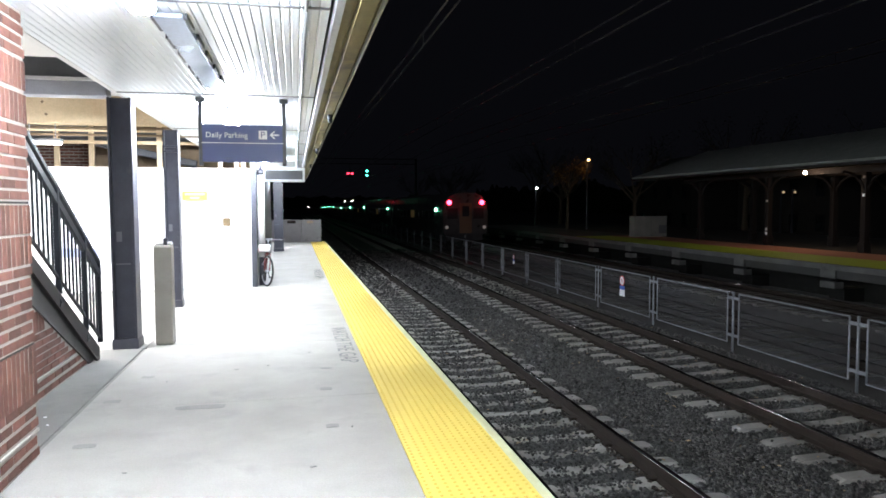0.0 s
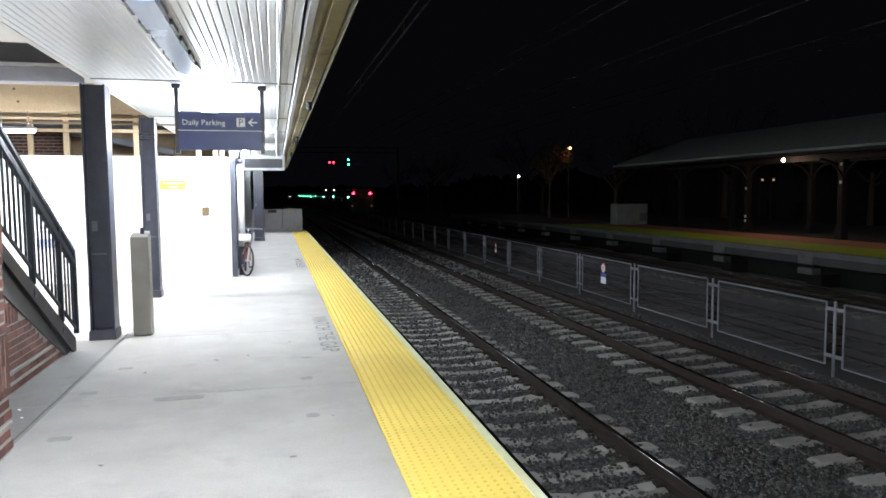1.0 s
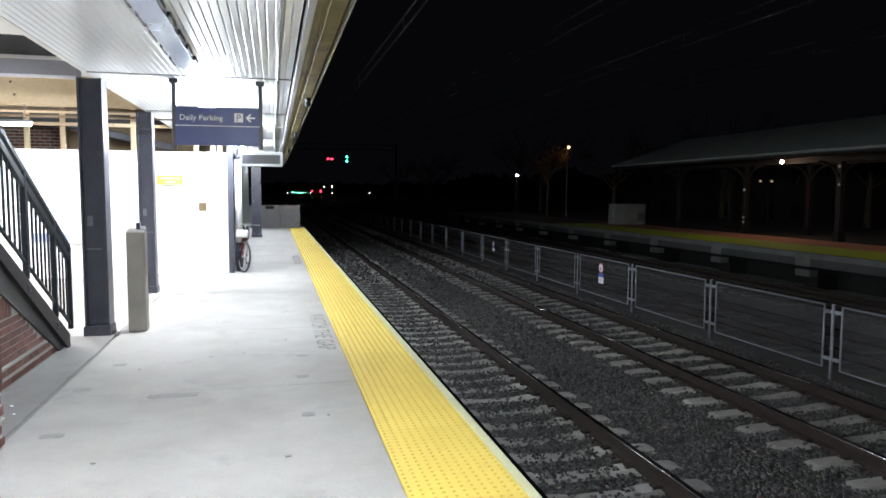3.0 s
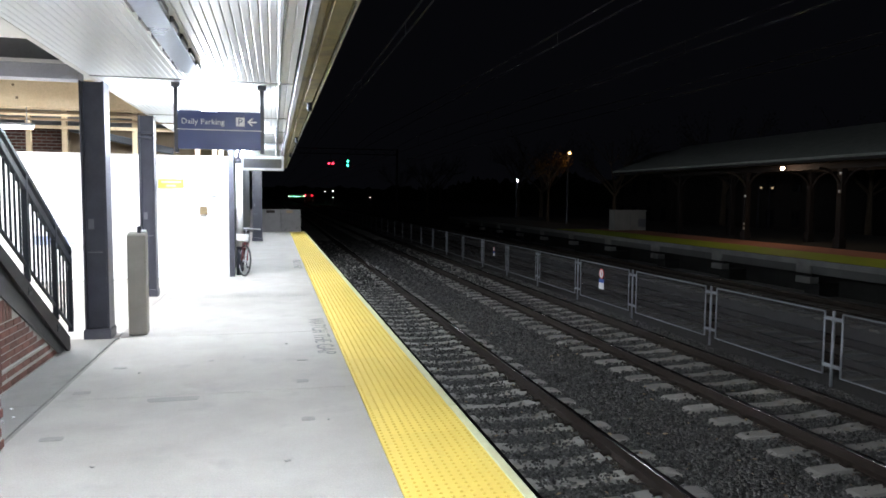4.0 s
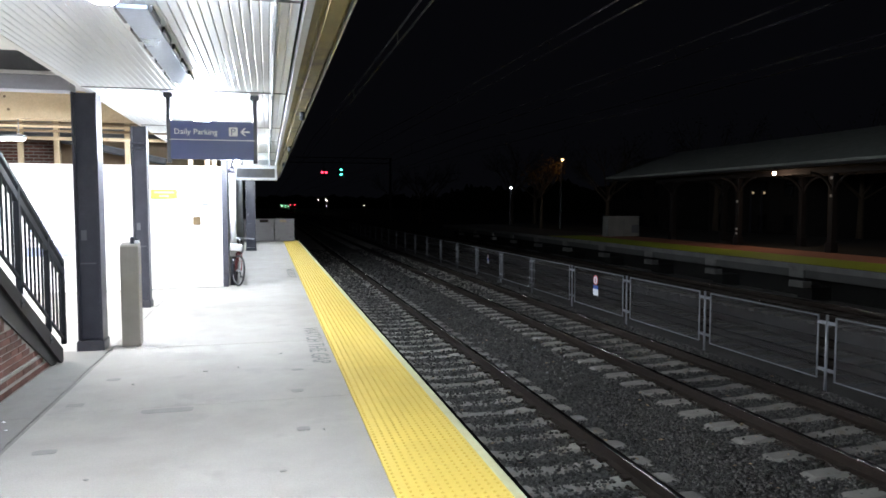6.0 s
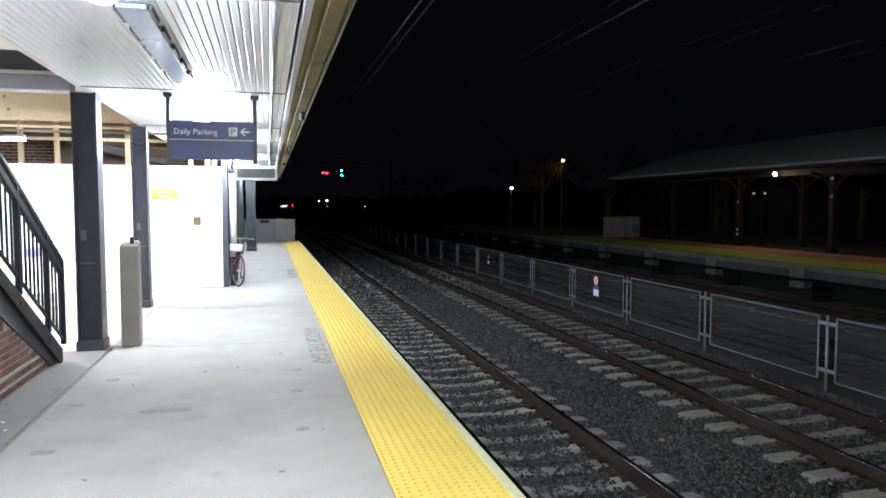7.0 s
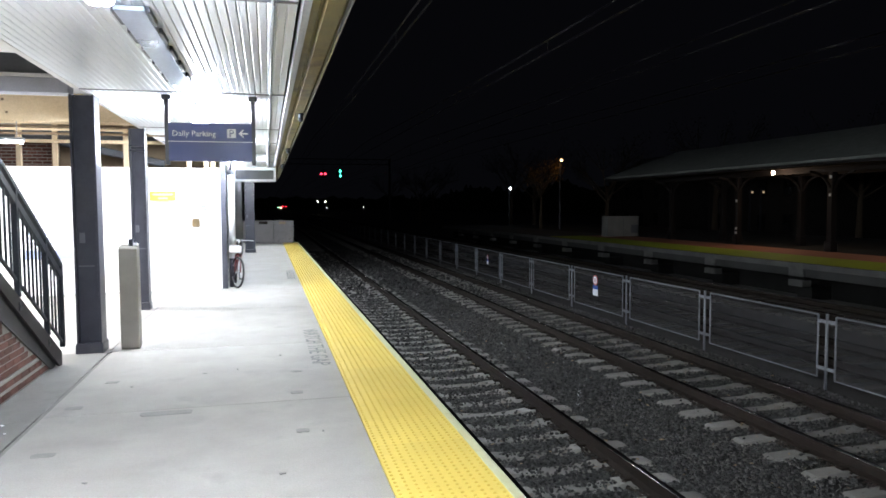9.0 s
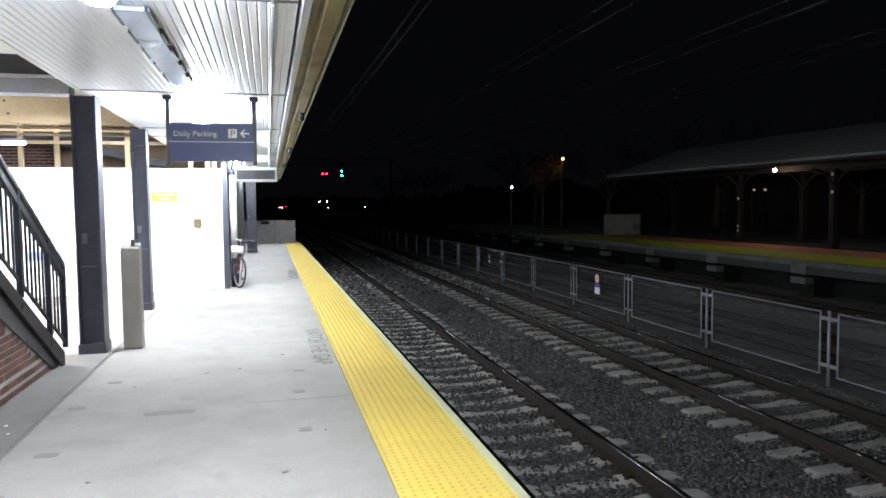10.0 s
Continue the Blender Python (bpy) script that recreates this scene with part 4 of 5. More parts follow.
on_wall("poster_band", -4.50, -3.66, 0.72, 0.90, 0.064, M["notice_blue"], "blue band with unreadable print")
for k in range(7):
    z = 1.02 + 0.09 * k
    on_wall("print_bar", -4.45, -3.75 - 0.06 * (k % 3), z, z + 0.025, 0.064, M["notice_blue"])
for k in range(3):
    on_wall("print_bar", -4.2 + 0.2 * k, -4.10 + 0.2 * k, 2.10, 2.13 + 0.05 * (k % 2), 0.064, M["notice_blue"])

# pipe, bracket arm and bicycle beside the end of the wall
pipe = empty("downpipe", pose(-0.70, 15.35, 0), "bright metal downpipe beside the construction wall", "pipe")
bm = bmesh.new()
rod(bm, (0, 0, 0.62), (0, 0, 2.42), 0.075, 18)
part("tube", bm, M["white_pipe"], pipe, "bright metal tube", smooth=True)
bm = bmesh.new()
rod(bm, (0, 0, 0.62), (-0.02, 0, 0.0), 0.06, 14)
part("boot", bm, M["black_steel"], pipe, smooth=True)
bm = bmesh.new()
rod(bm, (0, 0, 2.40), (0.0, 0, 2.50), 0.085, 18)
part("collar", bm, M["black_steel"], pipe, smooth=True)
bm = bmesh.new()
tube(bm, [(0.18 - 0.18 * math.cos(k * math.pi / 20), 0, 2.50 + 0.30 * math.sin(k * math.pi / 20)) for k in range(11)], 0.035, 10)
part("elbow", bm, M["black_steel"], pipe, smooth=True)

display = empty("passenger_display", pose(-0.175, 13.5, 0), "unlit passenger display in a pale metal case under the canopy", "display")
bm = bmesh.new()
box(bm, -0.39, -0.09, 2.19, 0.39, 0.09, 2.46, 0.012)
part("case", bm, M["screen_case"], display)
bm = bmesh.new()
box(bm, -0.35, -0.098, 2.235, 0.345, -0.091, 2.405)
part("screen", bm, M["screen"], display, "dark glass screen with a pale reflection in its colour")
for s in (-0.25, 0.25):
    bm = bmesh.new()
    rod(bm, (s, 0, 2.46), (s, 0, SOFFIT - 0.005), 0.018, 10)
    part("hanger", bm, M["zinc"], display)


def bicycle(m):
    bike = empty("bicycle", m, "red city bicycle with a pale handlebar basket, parked beside a wall", "bicycle")
    R = 0.335
    for y, steer in ((0.0, 20.0), (1.04, 0.0)):
        turn = pose(0, y, R, 0, 0, steer)
        wheel = empty("wheel", turn, "", "")
        wheel.parent = bike
        bm = bmesh.new()
        tube(bm, [(0, (R - 0.02) * math.cos(k * math.pi / 20), (R - 0.02) * math.sin(k * math.pi / 20)) for k in range(40)], 0.02, 8, True)
        part("tyre", bm, M["rubber"], wheel, smooth=True)
        bm = bmesh.new()
        tube(bm, [(0, 0.292 * math.cos(k * math.pi / 16), 0.292 * math.sin(k * math.pi / 16)) for k in range(32)], 0.009, 6, True)
        for k in range(12):
            a = k * math.pi / 6
            rod(bm, (0.02 * (-1) ** k, 0, 0), (0, 0.295 * math.cos(a), 0.295 * math.sin(a)), 0.0018, 4)
        rod(bm, (-0.05, 0, 0), (0.05, 0, 0), 0.018, 10)
        part("rim", bm, M["zinc"], wheel)
    bm = bmesh.new()
    head_top, head_low, seat, crank = (0, 0.22, 0.88), (0, 0.17, 0.70), (0, 0.80, 0.80), (0, 0.60, 0.30)
    for p, q, r in ((head_top, head_low, 0.02), (head_low, crank, 0.019), (head_top, seat, 0.017), (seat, crank, 0.017), (crank, (0, 1.04, R), 0.012), (seat, (0, 1.04, R), 0.010)):
        rod(bm, p, q, r, 10)
    part("frame", bm, M["bike_red"], bike, "red tube frame", smooth=True)
    bm = bmesh.new()
    for s in (-0.055, 0.055):
        rod(bm, (s, 0.15, 0.70), (s, 0.0, R), 0.012, 8)
    rod(bm, (-0.055, 0.15, 0.70), (0.055, 0.15, 0.70), 0.014, 8)
    part("fork", bm, M["bike_red"], bike, smooth=True)
    bm = bmesh.new()
    rod(bm, (0, 0.22, 0.88), (0, 0.21, 1.00), 0.014, 8)
    rod(bm, (-0.29, 0.26, 1.01), (0.29, 0.26, 1.01), 0.012, 8)
    for s in (-1, 1):
        rod(bm, (s * 0.29, 0.26, 1.01), (s * 0.27, 0.38, 1.0), 0.016, 8)
    part("handlebar", bm, M["zinc"], bike, smooth=True)
    bm = bmesh.new()
    box(bm, -0.20, -0.04, 0.74, 0.06, 0.12, 0.90, 0.03)
    part("basket", bm, M["bag"], bike, "pale basket")
    bm = bmesh.new()
    box(bm, -0.07, 0.68, 0.90, 0.07, 0.95, 0.95, 0.02)
    rod(bm, (0, 0.80, 0.80), (0, 0.81, 0.91), 0.013, 8)
    part("saddle", bm, M["rubber"], bike)
    bm = bmesh.new()
    bmesh.ops.create_cone(bm, cap_ends=True, segments=20, radius1=0.09, radius2=0.09, depth=0.006, matrix=Matrix.Translation((0.05, 0.60, 0.30)) @ pose(0, 0, 0, 0, 90, 0))
    rod(bm, (0.05, 0.60, 0.30), (0.07, 0.50, 0.16), 0.01, 6)
    box(bm, 0.06, 0.45, 0.14, 0.15, 0.55, 0.165)
    part("crank", bm, M["rubber"], bike)
    return bike


bicycle(pose(-0.615, 15.05, 0, 0, 4, 4))

# ---- structure behind and above the construction wall ----
inner = empty("station_interior", pose(0, 0, 0), "unfinished station interior with bare lumber and steel beams", "interior", kind="structure")
for name, x0, y0, z0, x1, y1, z1, mat in (
        ("conduit", -8.9, 8.59, 3.20, -2.16, 8.86, 3.238, "white_pipe"),
        ("steel_beam", -8.9, 8.62, 3.03, -2.16, 8.88, 3.198, "beam_grey"),
        ("steel_beam", -8.9, 8.66, 3.24, -2.01, 8.84, 3.47, "grey_steel"),
        ("plywood_board", -8.9, 12.26, 3.10, -1.96, 12.30, 3.56, "lumber"),
        ("pipe_rack", -8.9, 13.26, 3.175, -0.95, 13.30, 3.205, "lumber"),
        ("pipe_rack", -8.9, 13.34, 3.125, -0.95, 13.42, 3.16, "lumber_dark"),
        ("pipe_rack", -8.9, 13.24, 3.065, -0.95, 13.30, 3.10, "lumber"),
        ("pipe_rack", -8.9, 13.36, 3.00, -0.95, 13.44, 3.04, "lumber_dark"),
        ("header", -8.9, 15.44, 3.03, -0.95, 15.496, 3.10, "lumber"),
        ("steel_beam", -8.9, 16.2, 3.16, -0.95, 16.4, 3.40, "grey_steel"),
        ("back_post", -4.62, 17.12, 0.0, -4.48, 17.24, 3.6, "lumber_dark")):
    bm = bmesh.new()
    box(bm, x0, y0, z0, x1, y1, z1, 0.004)
    part(name, bm, M[mat], inner)
bm = bmesh.new()
bar(bm, (-4.3, 16.6, 3.15), (-2.2, 16.8, 2.70), 0.16, 0.16, 0.02)
part("duct", bm, M["grey_steel"], inner, "grey sloping duct")
for x, z in ((-2.95, 3.26), (-2.95, 3.42), (-3.95, 3.24), (-4.0, 3.44), (-2.3, 3.36), (-4.9, 3.3)):
    bm = bmesh.new()
    bmesh.ops.create_cone(bm, cap_ends=True, segments=10, radius1=0.022, radius2=0.018, depth=0.006, matrix=pose(x, 12.257, z, 90))
    part("knot", bm, M["lumber_dark"], inner, "dark knot in the board")
for k, x in enumerate((-7.7, -6.9, -6.1, -4.79, -4.125, -2.79, -1.55, -1.21, -1.07)):
    bm = bmesh.new()
    box(bm, x - 0.045, 15.5, 0.0, x + 0.045, 15.59, 3.5)
    part("stud", bm, M["lumber"], inner)
# The darkness of the void behind the studs is put into the wall colour.
bm = bmesh.new()
box(bm, -9.0, 17.3, 0, -0.95, 17.5, 4.2)
part("back_wall", bm, M["lumber_dark"], inner, "back wall coloured dark in place of a dark void")
bm = bmesh.new()
box(bm, -6.75, 17.296, 0, -4.63, 17.2985, 3.72)
part("brick_bed", bm, M["mortar"], inner)
bm = bmesh.new()
box(bm, -9.2, 4.8, 0, -9.0, 17.5, 4.2)
part("side_wall", bm, M["mortar"], inner)
bm = bmesh.new()
box(bm, -9.2, 4.8, 3.95, -2.06, 17.5, 4.1)
part("ceiling_board", bm, M["white_ply"], inner)
bm = bmesh.new()
box(bm, -9.2, 4.7, 0, -3.65, 4.8, 4.1)
part("front_wall", bm, M["mortar"], inner)
for i in range(10):
    for j in range(16):
        z, y = 2.45 + j * 0.073, 0
        shared("brick", BRICK, inner, pose(-6.6 + i * 0.205 + (0.1 if j % 2 else 0), 17.29, z, 0, 0, -90))
# Farther lamp shows as a glare; the nearer one is an added helper.
for x, y, watts in INNER_LAMPS:
    light = empty("work_light", pose(x, y, 2.82), "bright white work light inside the station, the nearer one added unseen", "work light", "interior work lights")
    bm = bmesh.new()
    box(bm, -0.30, -0.08, 0.0, 0.30, 0.08, 0.05, 0.01)
    for s in (-0.2, 0.2):
        rod(bm, (s, 0, 0.05), (s, 0, 1.12), 0.008, 6)
    part("housing", bm, M["zinc"], light)
    bm = bmesh.new()
    box(bm, -0.28, -0.07, -0.04, 0.28, 0.07, -0.002, 0.012)
    part("diffuser", bm, M["inner_led"], light, "glowing diffuser")
    area("interior_lamp", x, y, 2.76, 0.6, 0.16, watts, (0.97, 0.97, 1.0))

# ---- fence between the tracks ----
FENCE_X, FENCE_TOP, STEP = 9.37, -0.20, 3.485


def fence_panel():
    """One post and the framed mesh panel that follows it along the track."""
    f = empty("track_fence_panel", pose(FENCE_X, 9.69, 0), "galvanised mesh fence panel and post between the tracks", "fence", "fence between the tracks")
    bm = bmesh.new()
    rod(bm, (0, 0, BED - 0.05), (0, 0, FENCE_TOP + 0.01), 0.026, 10)
    ball(bm, 0, 0, FENCE_TOP + 0.01, 0.028, 8, 0.5)
    part("post", bm, M["fence_zinc"], f, smooth=True)
    y0, y1, z0, z1 = 0.20, STEP - 0.20, -1.31, FENCE_TOP - 0.01
    for p, q in (((0, y0, z0), (0, y0, z1)), ((0, y1, z0), (0, y1, z1))):
        bm = bmesh.new()
        rod(bm, p, q, 0.017, 8)
        part("upright", bm, M["fence_zinc"], f, smooth=True)
    for z in (z0, z1):
        bm = bmesh.new()
        rod(bm, (0, y0, z), (0, y1, z), 0.013, 8)
        part("rail", bm, M["fence_zinc"], f, smooth=True)
    for a, b in ((0.0, y0), (y1, STEP)):
        for z in (z0 + 0.17, z1 - 0.11):
            bm = bmesh.new()
            box(bm, -0.012, a, z - 0.03, 0.012, b, z + 0.03, 0.004)
            part("clamp", bm, M["fence_zinc"], f)
    bm = bmesh.new()
    vs = [bm.verts.new(p) for p in ((0, y0, z0), (0, y1, z0), (0, y1, z1), (0, y0, z1))]
    bm.faces.new(vs)
    part("wire_mesh", bm, M["wire_mesh"], f)
    return f


panel = fence_panel()
for k in (-3, -2, -1, *range(1, 34)):
    copy_thing(panel, pose(FENCE_X, 9.69 + k * STEP, 0))
for y, r, z in ((18.42, 0.15, -0.72), (28.78, 0.10, -0.68)):
    notice = empty("fence_sign", pose(FENCE_X - 0.03, y, z), "small warning sign with red ring and blue band", "sign", "signs on the fence")
    bm = bmesh.new()
    bmesh.ops.create_cone(bm, cap_ends=True, segments=20, radius1=r, radius2=r, depth=0.006, matrix=pose(-0.012, 0, 1.6 * r, 0, 90, 0))
    part("ring", bm, M["sign_red"], notice, "red disc")
    bm = bmesh.new()
    bmesh.ops.create_cone(bm, cap_ends=True, segments=20, radius1=0.77 * r, radius2=0.77 * r, depth=0.006, matrix=pose(-0.017, 0, 1.6 * r, 0, 90, 0))
    part("face", bm, M["sign_white"], notice, "white disc")
    bm = bmesh.new()
    box(bm, -0.016, -0.15 * r, 1.15 * r, -0.0125 - 0.0085, 0.15 * r, 2.0 * r)
    part("symbol", bm, M["sign_red"], notice, "red upright mark")
    bm = bmesh.new()
    box(bm, -0.013, -1.06 * r, -0.13 * r, -0.006, 1.06 * r, 0.57 * r)
    part("band", bm, M["sign_navy"], notice, "blue band")
    bm = bmesh.new()
    box(bm, -0.013, -1.06 * r, -1.4 * r, -0.006, 1.06 * r, -0.15 * r)
    part("plate", bm, M["sign_white"], notice, "white plate")

# ---- opposite platform and canopy ----
OZ, OX = -0.29, 17.55
far = empty("far_platform", pose(0, 0, 0), "old concrete platform across the tracks with yellow edge and brick paving", "platform", kind="structure")
for name, x0, x1, y0, y1, z0, z1, mat, label in (
        ("slab", OX, 34.0, -10, 70, OZ - 0.18, OZ - 0.02, "sooty_concrete", ""),
        ("white_edge", OX, OX + 0.22, -10, 70, OZ - 0.02, OZ + 0.004, "sooty_concrete", ""),
        ("yellow_edge", OX + 0.22, 20.35, -10, 42.5, OZ - 0.02, OZ, "opp_yellow", "worn yellow paint"),
        ("brick_paving", 20.35, 22.9, -10, 42.5, OZ - 0.02, OZ, "opp_brick", "orange brick paving"),
        ("old_paving", OX + 0.22, 22.9, 42.5, 70, OZ - 0.02, OZ, "sooty_concrete", "grey worn paving"),
        # Dark colour stands in for unlit paving behind the brick strip.
        ("paving", 22.9, 34.0, -10, 70, OZ - 0.02, OZ, "earth", "dark paving, coloured as if unlit")):
    bm = bmesh.new()
    box(bm, x0, y0, z0, x1, y1, z1)
    part(name, bm, M[mat], far, label)
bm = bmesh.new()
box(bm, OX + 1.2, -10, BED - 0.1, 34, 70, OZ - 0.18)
part("recessed_wall", bm, M["soot"], far, "near-black recessed wall")
# Girder face is darker than the blocks in front of it.
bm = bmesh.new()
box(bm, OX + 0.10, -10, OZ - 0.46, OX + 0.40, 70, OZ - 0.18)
part("girder", bm, M["girder_concrete"], far, "dark concrete edge girder")
for k in range(14):
    y = 0.65 + k * 4.825
    # Near-black bearings and stems paint in the shade below the girder.
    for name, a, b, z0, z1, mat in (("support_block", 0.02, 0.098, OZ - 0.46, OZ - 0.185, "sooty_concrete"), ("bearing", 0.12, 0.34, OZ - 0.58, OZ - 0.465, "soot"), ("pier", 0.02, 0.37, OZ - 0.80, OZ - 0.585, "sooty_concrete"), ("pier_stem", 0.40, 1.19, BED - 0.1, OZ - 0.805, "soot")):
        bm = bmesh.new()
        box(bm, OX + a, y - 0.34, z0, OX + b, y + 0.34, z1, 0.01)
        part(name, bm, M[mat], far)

shelter = empty("far_canopy", pose(0, 0, 0), "old timber platform canopy with hipped shingle roof", "canopy", kind="structure")
EX0, EX1, EZ, RX, RZ, EY0, EY1, RY1 = 20.0, 27.6, 3.38, 23.8, 4.87, -10.0, 38.8, 36.9
bm = bmesh.new()
c = [bm.verts.new(p) for p in ((EX0, EY0, EZ), (EX1, EY0, EZ), (EX1, EY1, EZ), (EX0, EY1, EZ), (RX, EY0, RZ), (RX, RY1, RZ))]
for f in ((0, 3, 5, 4), (3, 2, 5), (2, 1, 4, 5), (1, 0, 4)):
    bm.faces.new([c[i] for i in f])
low = [bm.verts.new((v.co.x, v.co.y, v.co.z - 0.10)) for v in c]
for f in ((0, 3, 5, 4), (3, 2, 5), (2, 1, 4, 5)):
    bm.faces.new([low[i] for i in reversed(f)])
for a, b in ((0, 3), (3, 2), (2, 1)):
    bm.faces.new((c[a], low[a], low[b], c[b]))
bmesh.ops.recalc_face_normals(bm, faces=bm.faces[:])
part("roof", bm, M["shingle"], shelter, "dark grey shingle roof")
bm = bmesh.new()
box(bm, EX0 + 0.02, EY0, EZ - 0.21, EX0 + 0.08, EY1 - 0.1, EZ - 0.10)
part("eaves_board", bm, M["old_timber"], shelter)
for x in (22.9, 25.0):
    bm = bmesh.new()
    box(bm, x - 0.11, EY0, 3.05, x + 0.11, EY1 - 1.0, 3.32)
    part("beam", bm, M["old_timber"], shelter)


def timber_post(x, y):
    post = empty("canopy_post", pose(x, y, OZ), "dark timber canopy post with curved brackets", "post", "posts of the far canopy")
    h = 3.05 - OZ
    bm = bmesh.new()
    box(bm, -0.13, -0.13, 0.0, 0.13, 0.13, h, 0.015)
    part("shaft", bm, M["old_timber"], post)
    bm = bmesh.new()
    box(bm, -0.18, -0.18, 0.0, 0.18, 0.18, 0.45, 0.02)
    part("plinth", bm, M["old_timber"], post)
    for dx, dy in ((0, 1), (0, -1), (-1, 0)):
        bm = bmesh.new()
        pts = []
        for k in range(8):
            a = k / 7 * math.pi / 2
            u, z = 1.15 * (1 - math.cos(a)), h - 1.15 + 1.15 * math.sin(a)
            pts.append((dx * u, dy * u, z))
        tube(bm, pts, 0.06, 8)
        part("bracket", bm, M["old_timber"], post)
    return post


first_post = timber_post(23.0, 30.28)
for y in (6.2, 12.2, 18.2, 24.25, 36.2):
    copy_thing(first_post, pose(23.0, y, OZ))
for y in (16.5, 22.5, 28.5, 34.5):
    copy_thing(first_post, pose(25.2, y, OZ))
for x, y, z in ((22.83, 30.22, 1.9), (22.83, 30.22, 0.52), (22.83, 30.22, 0.3), (22.83, 24.2, 2.85), (22.83, 24.2, 2.1)):
    bm = bmesh.new()
    box(bm, x, y - 0.05, z - 0.06, x + 0.04, y + 0.05, z + 0.06)
    thing("reflector", bm, M["sign_white"], "small pale plate fixed to a canopy post", "reflector", "plates on the posts")


def platform_lamp(x, y, z):
    lamp = empty("platform_lamp", pose(x, y, z), "lit warm globe lamp hanging under the far canopy", "lamp", "lamps under the far canopy")
    bm = bmesh.new()
    ball(bm, 0, 0, 0, 0.09, 14)
    part("globe", bm, M["sodium"], lamp, "glowing warm globe", smooth=True)
    bm = bmesh.new()
    rod(bm, (0, 0, 0.15), (0, 0, 0.30), 0.06, 10)
    rod(bm, (0, 0, 0.28), (0, 0, 1.08), 0.015, 6)
    part("stem", bm, M["black_steel"], lamp)


platform_lamp(22.3, 26.95, 3.14)
platform_lamp(22.3, 17.0, 3.14)
bulb("platform_lamp_light", 22.3, 26.9, 2.80, 48, (1.0, 0.72, 0.50), 0.12)
bulb("platform_lamp_light", 22.3, 17.0, 2.80, 48, (1.0, 0.72, 0.50), 0.12)

cabinet = empty("utility_cabinet", pose(22.2, 41.0, OZ), "pale grey utility cabinet standing on the far platform", "cabinet")
bm = bmesh.new()
box(bm, -1.10, -0.5, 0.0, 1.10, 0.3, 1.25, 0.02)
part("body", bm, M["old_concrete"], cabinet)
bm = bmesh.new()
box(bm, 0.55, -0.512, 0.22, 1.04, -0.502, 0.74)
part("vent", bm, M["grey_steel"], cabinet, "dark vent panel")
bm = bmesh.new()
box(bm, -1.13, -0.54, 1.252, 1.13, 0.34, 1.30, 0.01)
part("lid", bm, M["old_concrete"], cabinet)
bm = bmesh.new()
box(bm, -0.01, -0.506, 0.06, 0.01, -0.502, 1.20)
part("door_seam", bm, M["grey_steel"], cabinet)

# ---- overhead wires and their poles ----
SPAN = 75.0
for c in TRACKS:
    for name, z_mid, sag, x, r in (("messenger_wire", 6.15, 0.55, c, 0.017), ("contact_wire", 5.83, 0.0, c, 0.016)):
        bm = bmesh.new()
        tube(bm, [(x, -30 + k * 5.0, z_mid + sag * (2 * (((k * 5.0 - 8) / SPAN) % 1.0) - 1) ** 2) for k in range(96)], r, 6)
        if sag == 0.0:
            for k in range(40):
                y = -20 + k * 9.4
                u = ((y + 22) / SPAN) % 1.0
                rod(bm, (x, y, z_mid), (x, y, 6.15 + 0.55 * (2 * u - 1) ** 2), 0.008, 4)
        thing(name, bm, M["wire"], "thin overhead traction wire above a track", "overhead wire", "overhead wires")


# ---- signals ----
bridge = empty("signal_bridge", pose(0, 110, 0), "dark steel signal bridge with red and green lights", "signal bridge")
for x in (-2.6, 19.0):
    bm = bmesh.new()
    bar(bm, (x, 0, BED), (x, 0, 9.2), 0.30, 0.30, 0.02)
    part("mast", bm, M["black_steel"], bridge)
bm = bmesh.new()
for z in (8.3, 9.1):
    bar(bm, (-2.6, 0, z), (19.0, 0, z), 0.12, 0.12)
for k in range(14):
    x = -2.6 + k * 1.54
    bar(bm, (x, 0, 8.3), (x + 0.77, 0, 9.1), 0.05, 0.05)
    bar(bm, (x + 0.77, 0, 9.1), (x + 1.54, 0, 8.3), 0.05, 0.05)
part("truss", bm, M["black_steel"], bridge)
for x, z, spots, mat, label in ((11.18, 6.84, ((0, 0.35), (0, -0.35)), "sig_green", "signal head showing two green lights"), (8.58, 6.78, ((-0.30, 0), (0.30, 0)), "sig_red", "signal head showing two red lights")):
    head = empty("signal_head", pose(x, -0.3, z), label, "")
    head.parent = bridge
    bm = bmesh.new()
    bmesh.ops.create_cone(bm, cap_ends=True, segments=28, radius1=0.60, radius2=0.60, depth=0.05, matrix=pose(0, 0.30, 0, 90, 0, 0))
    rod(bm, (0, 0.3, 0.5), (0, 0.3, 1.5), 0.05, 8)
    part("target", bm, M["black_steel"], head)
    for dx, dz in spots:
        bm = bmesh.new()
        rod(bm, (dx, 0.27, dz), (dx, -0.10, dz), 0.175, 16)
        part("hood", bm, M["black_steel"], head)
        bm = bmesh.new()
        bmesh.ops.create_cone(bm, cap_ends=True, segments=20, radius1=0.15, radius2=0.12, depth=0.03, matrix=pose(dx, -0.118, dz, 90, 0, 0))
        part("lens", bm, M[mat], head, "glowing lens", smooth=True)

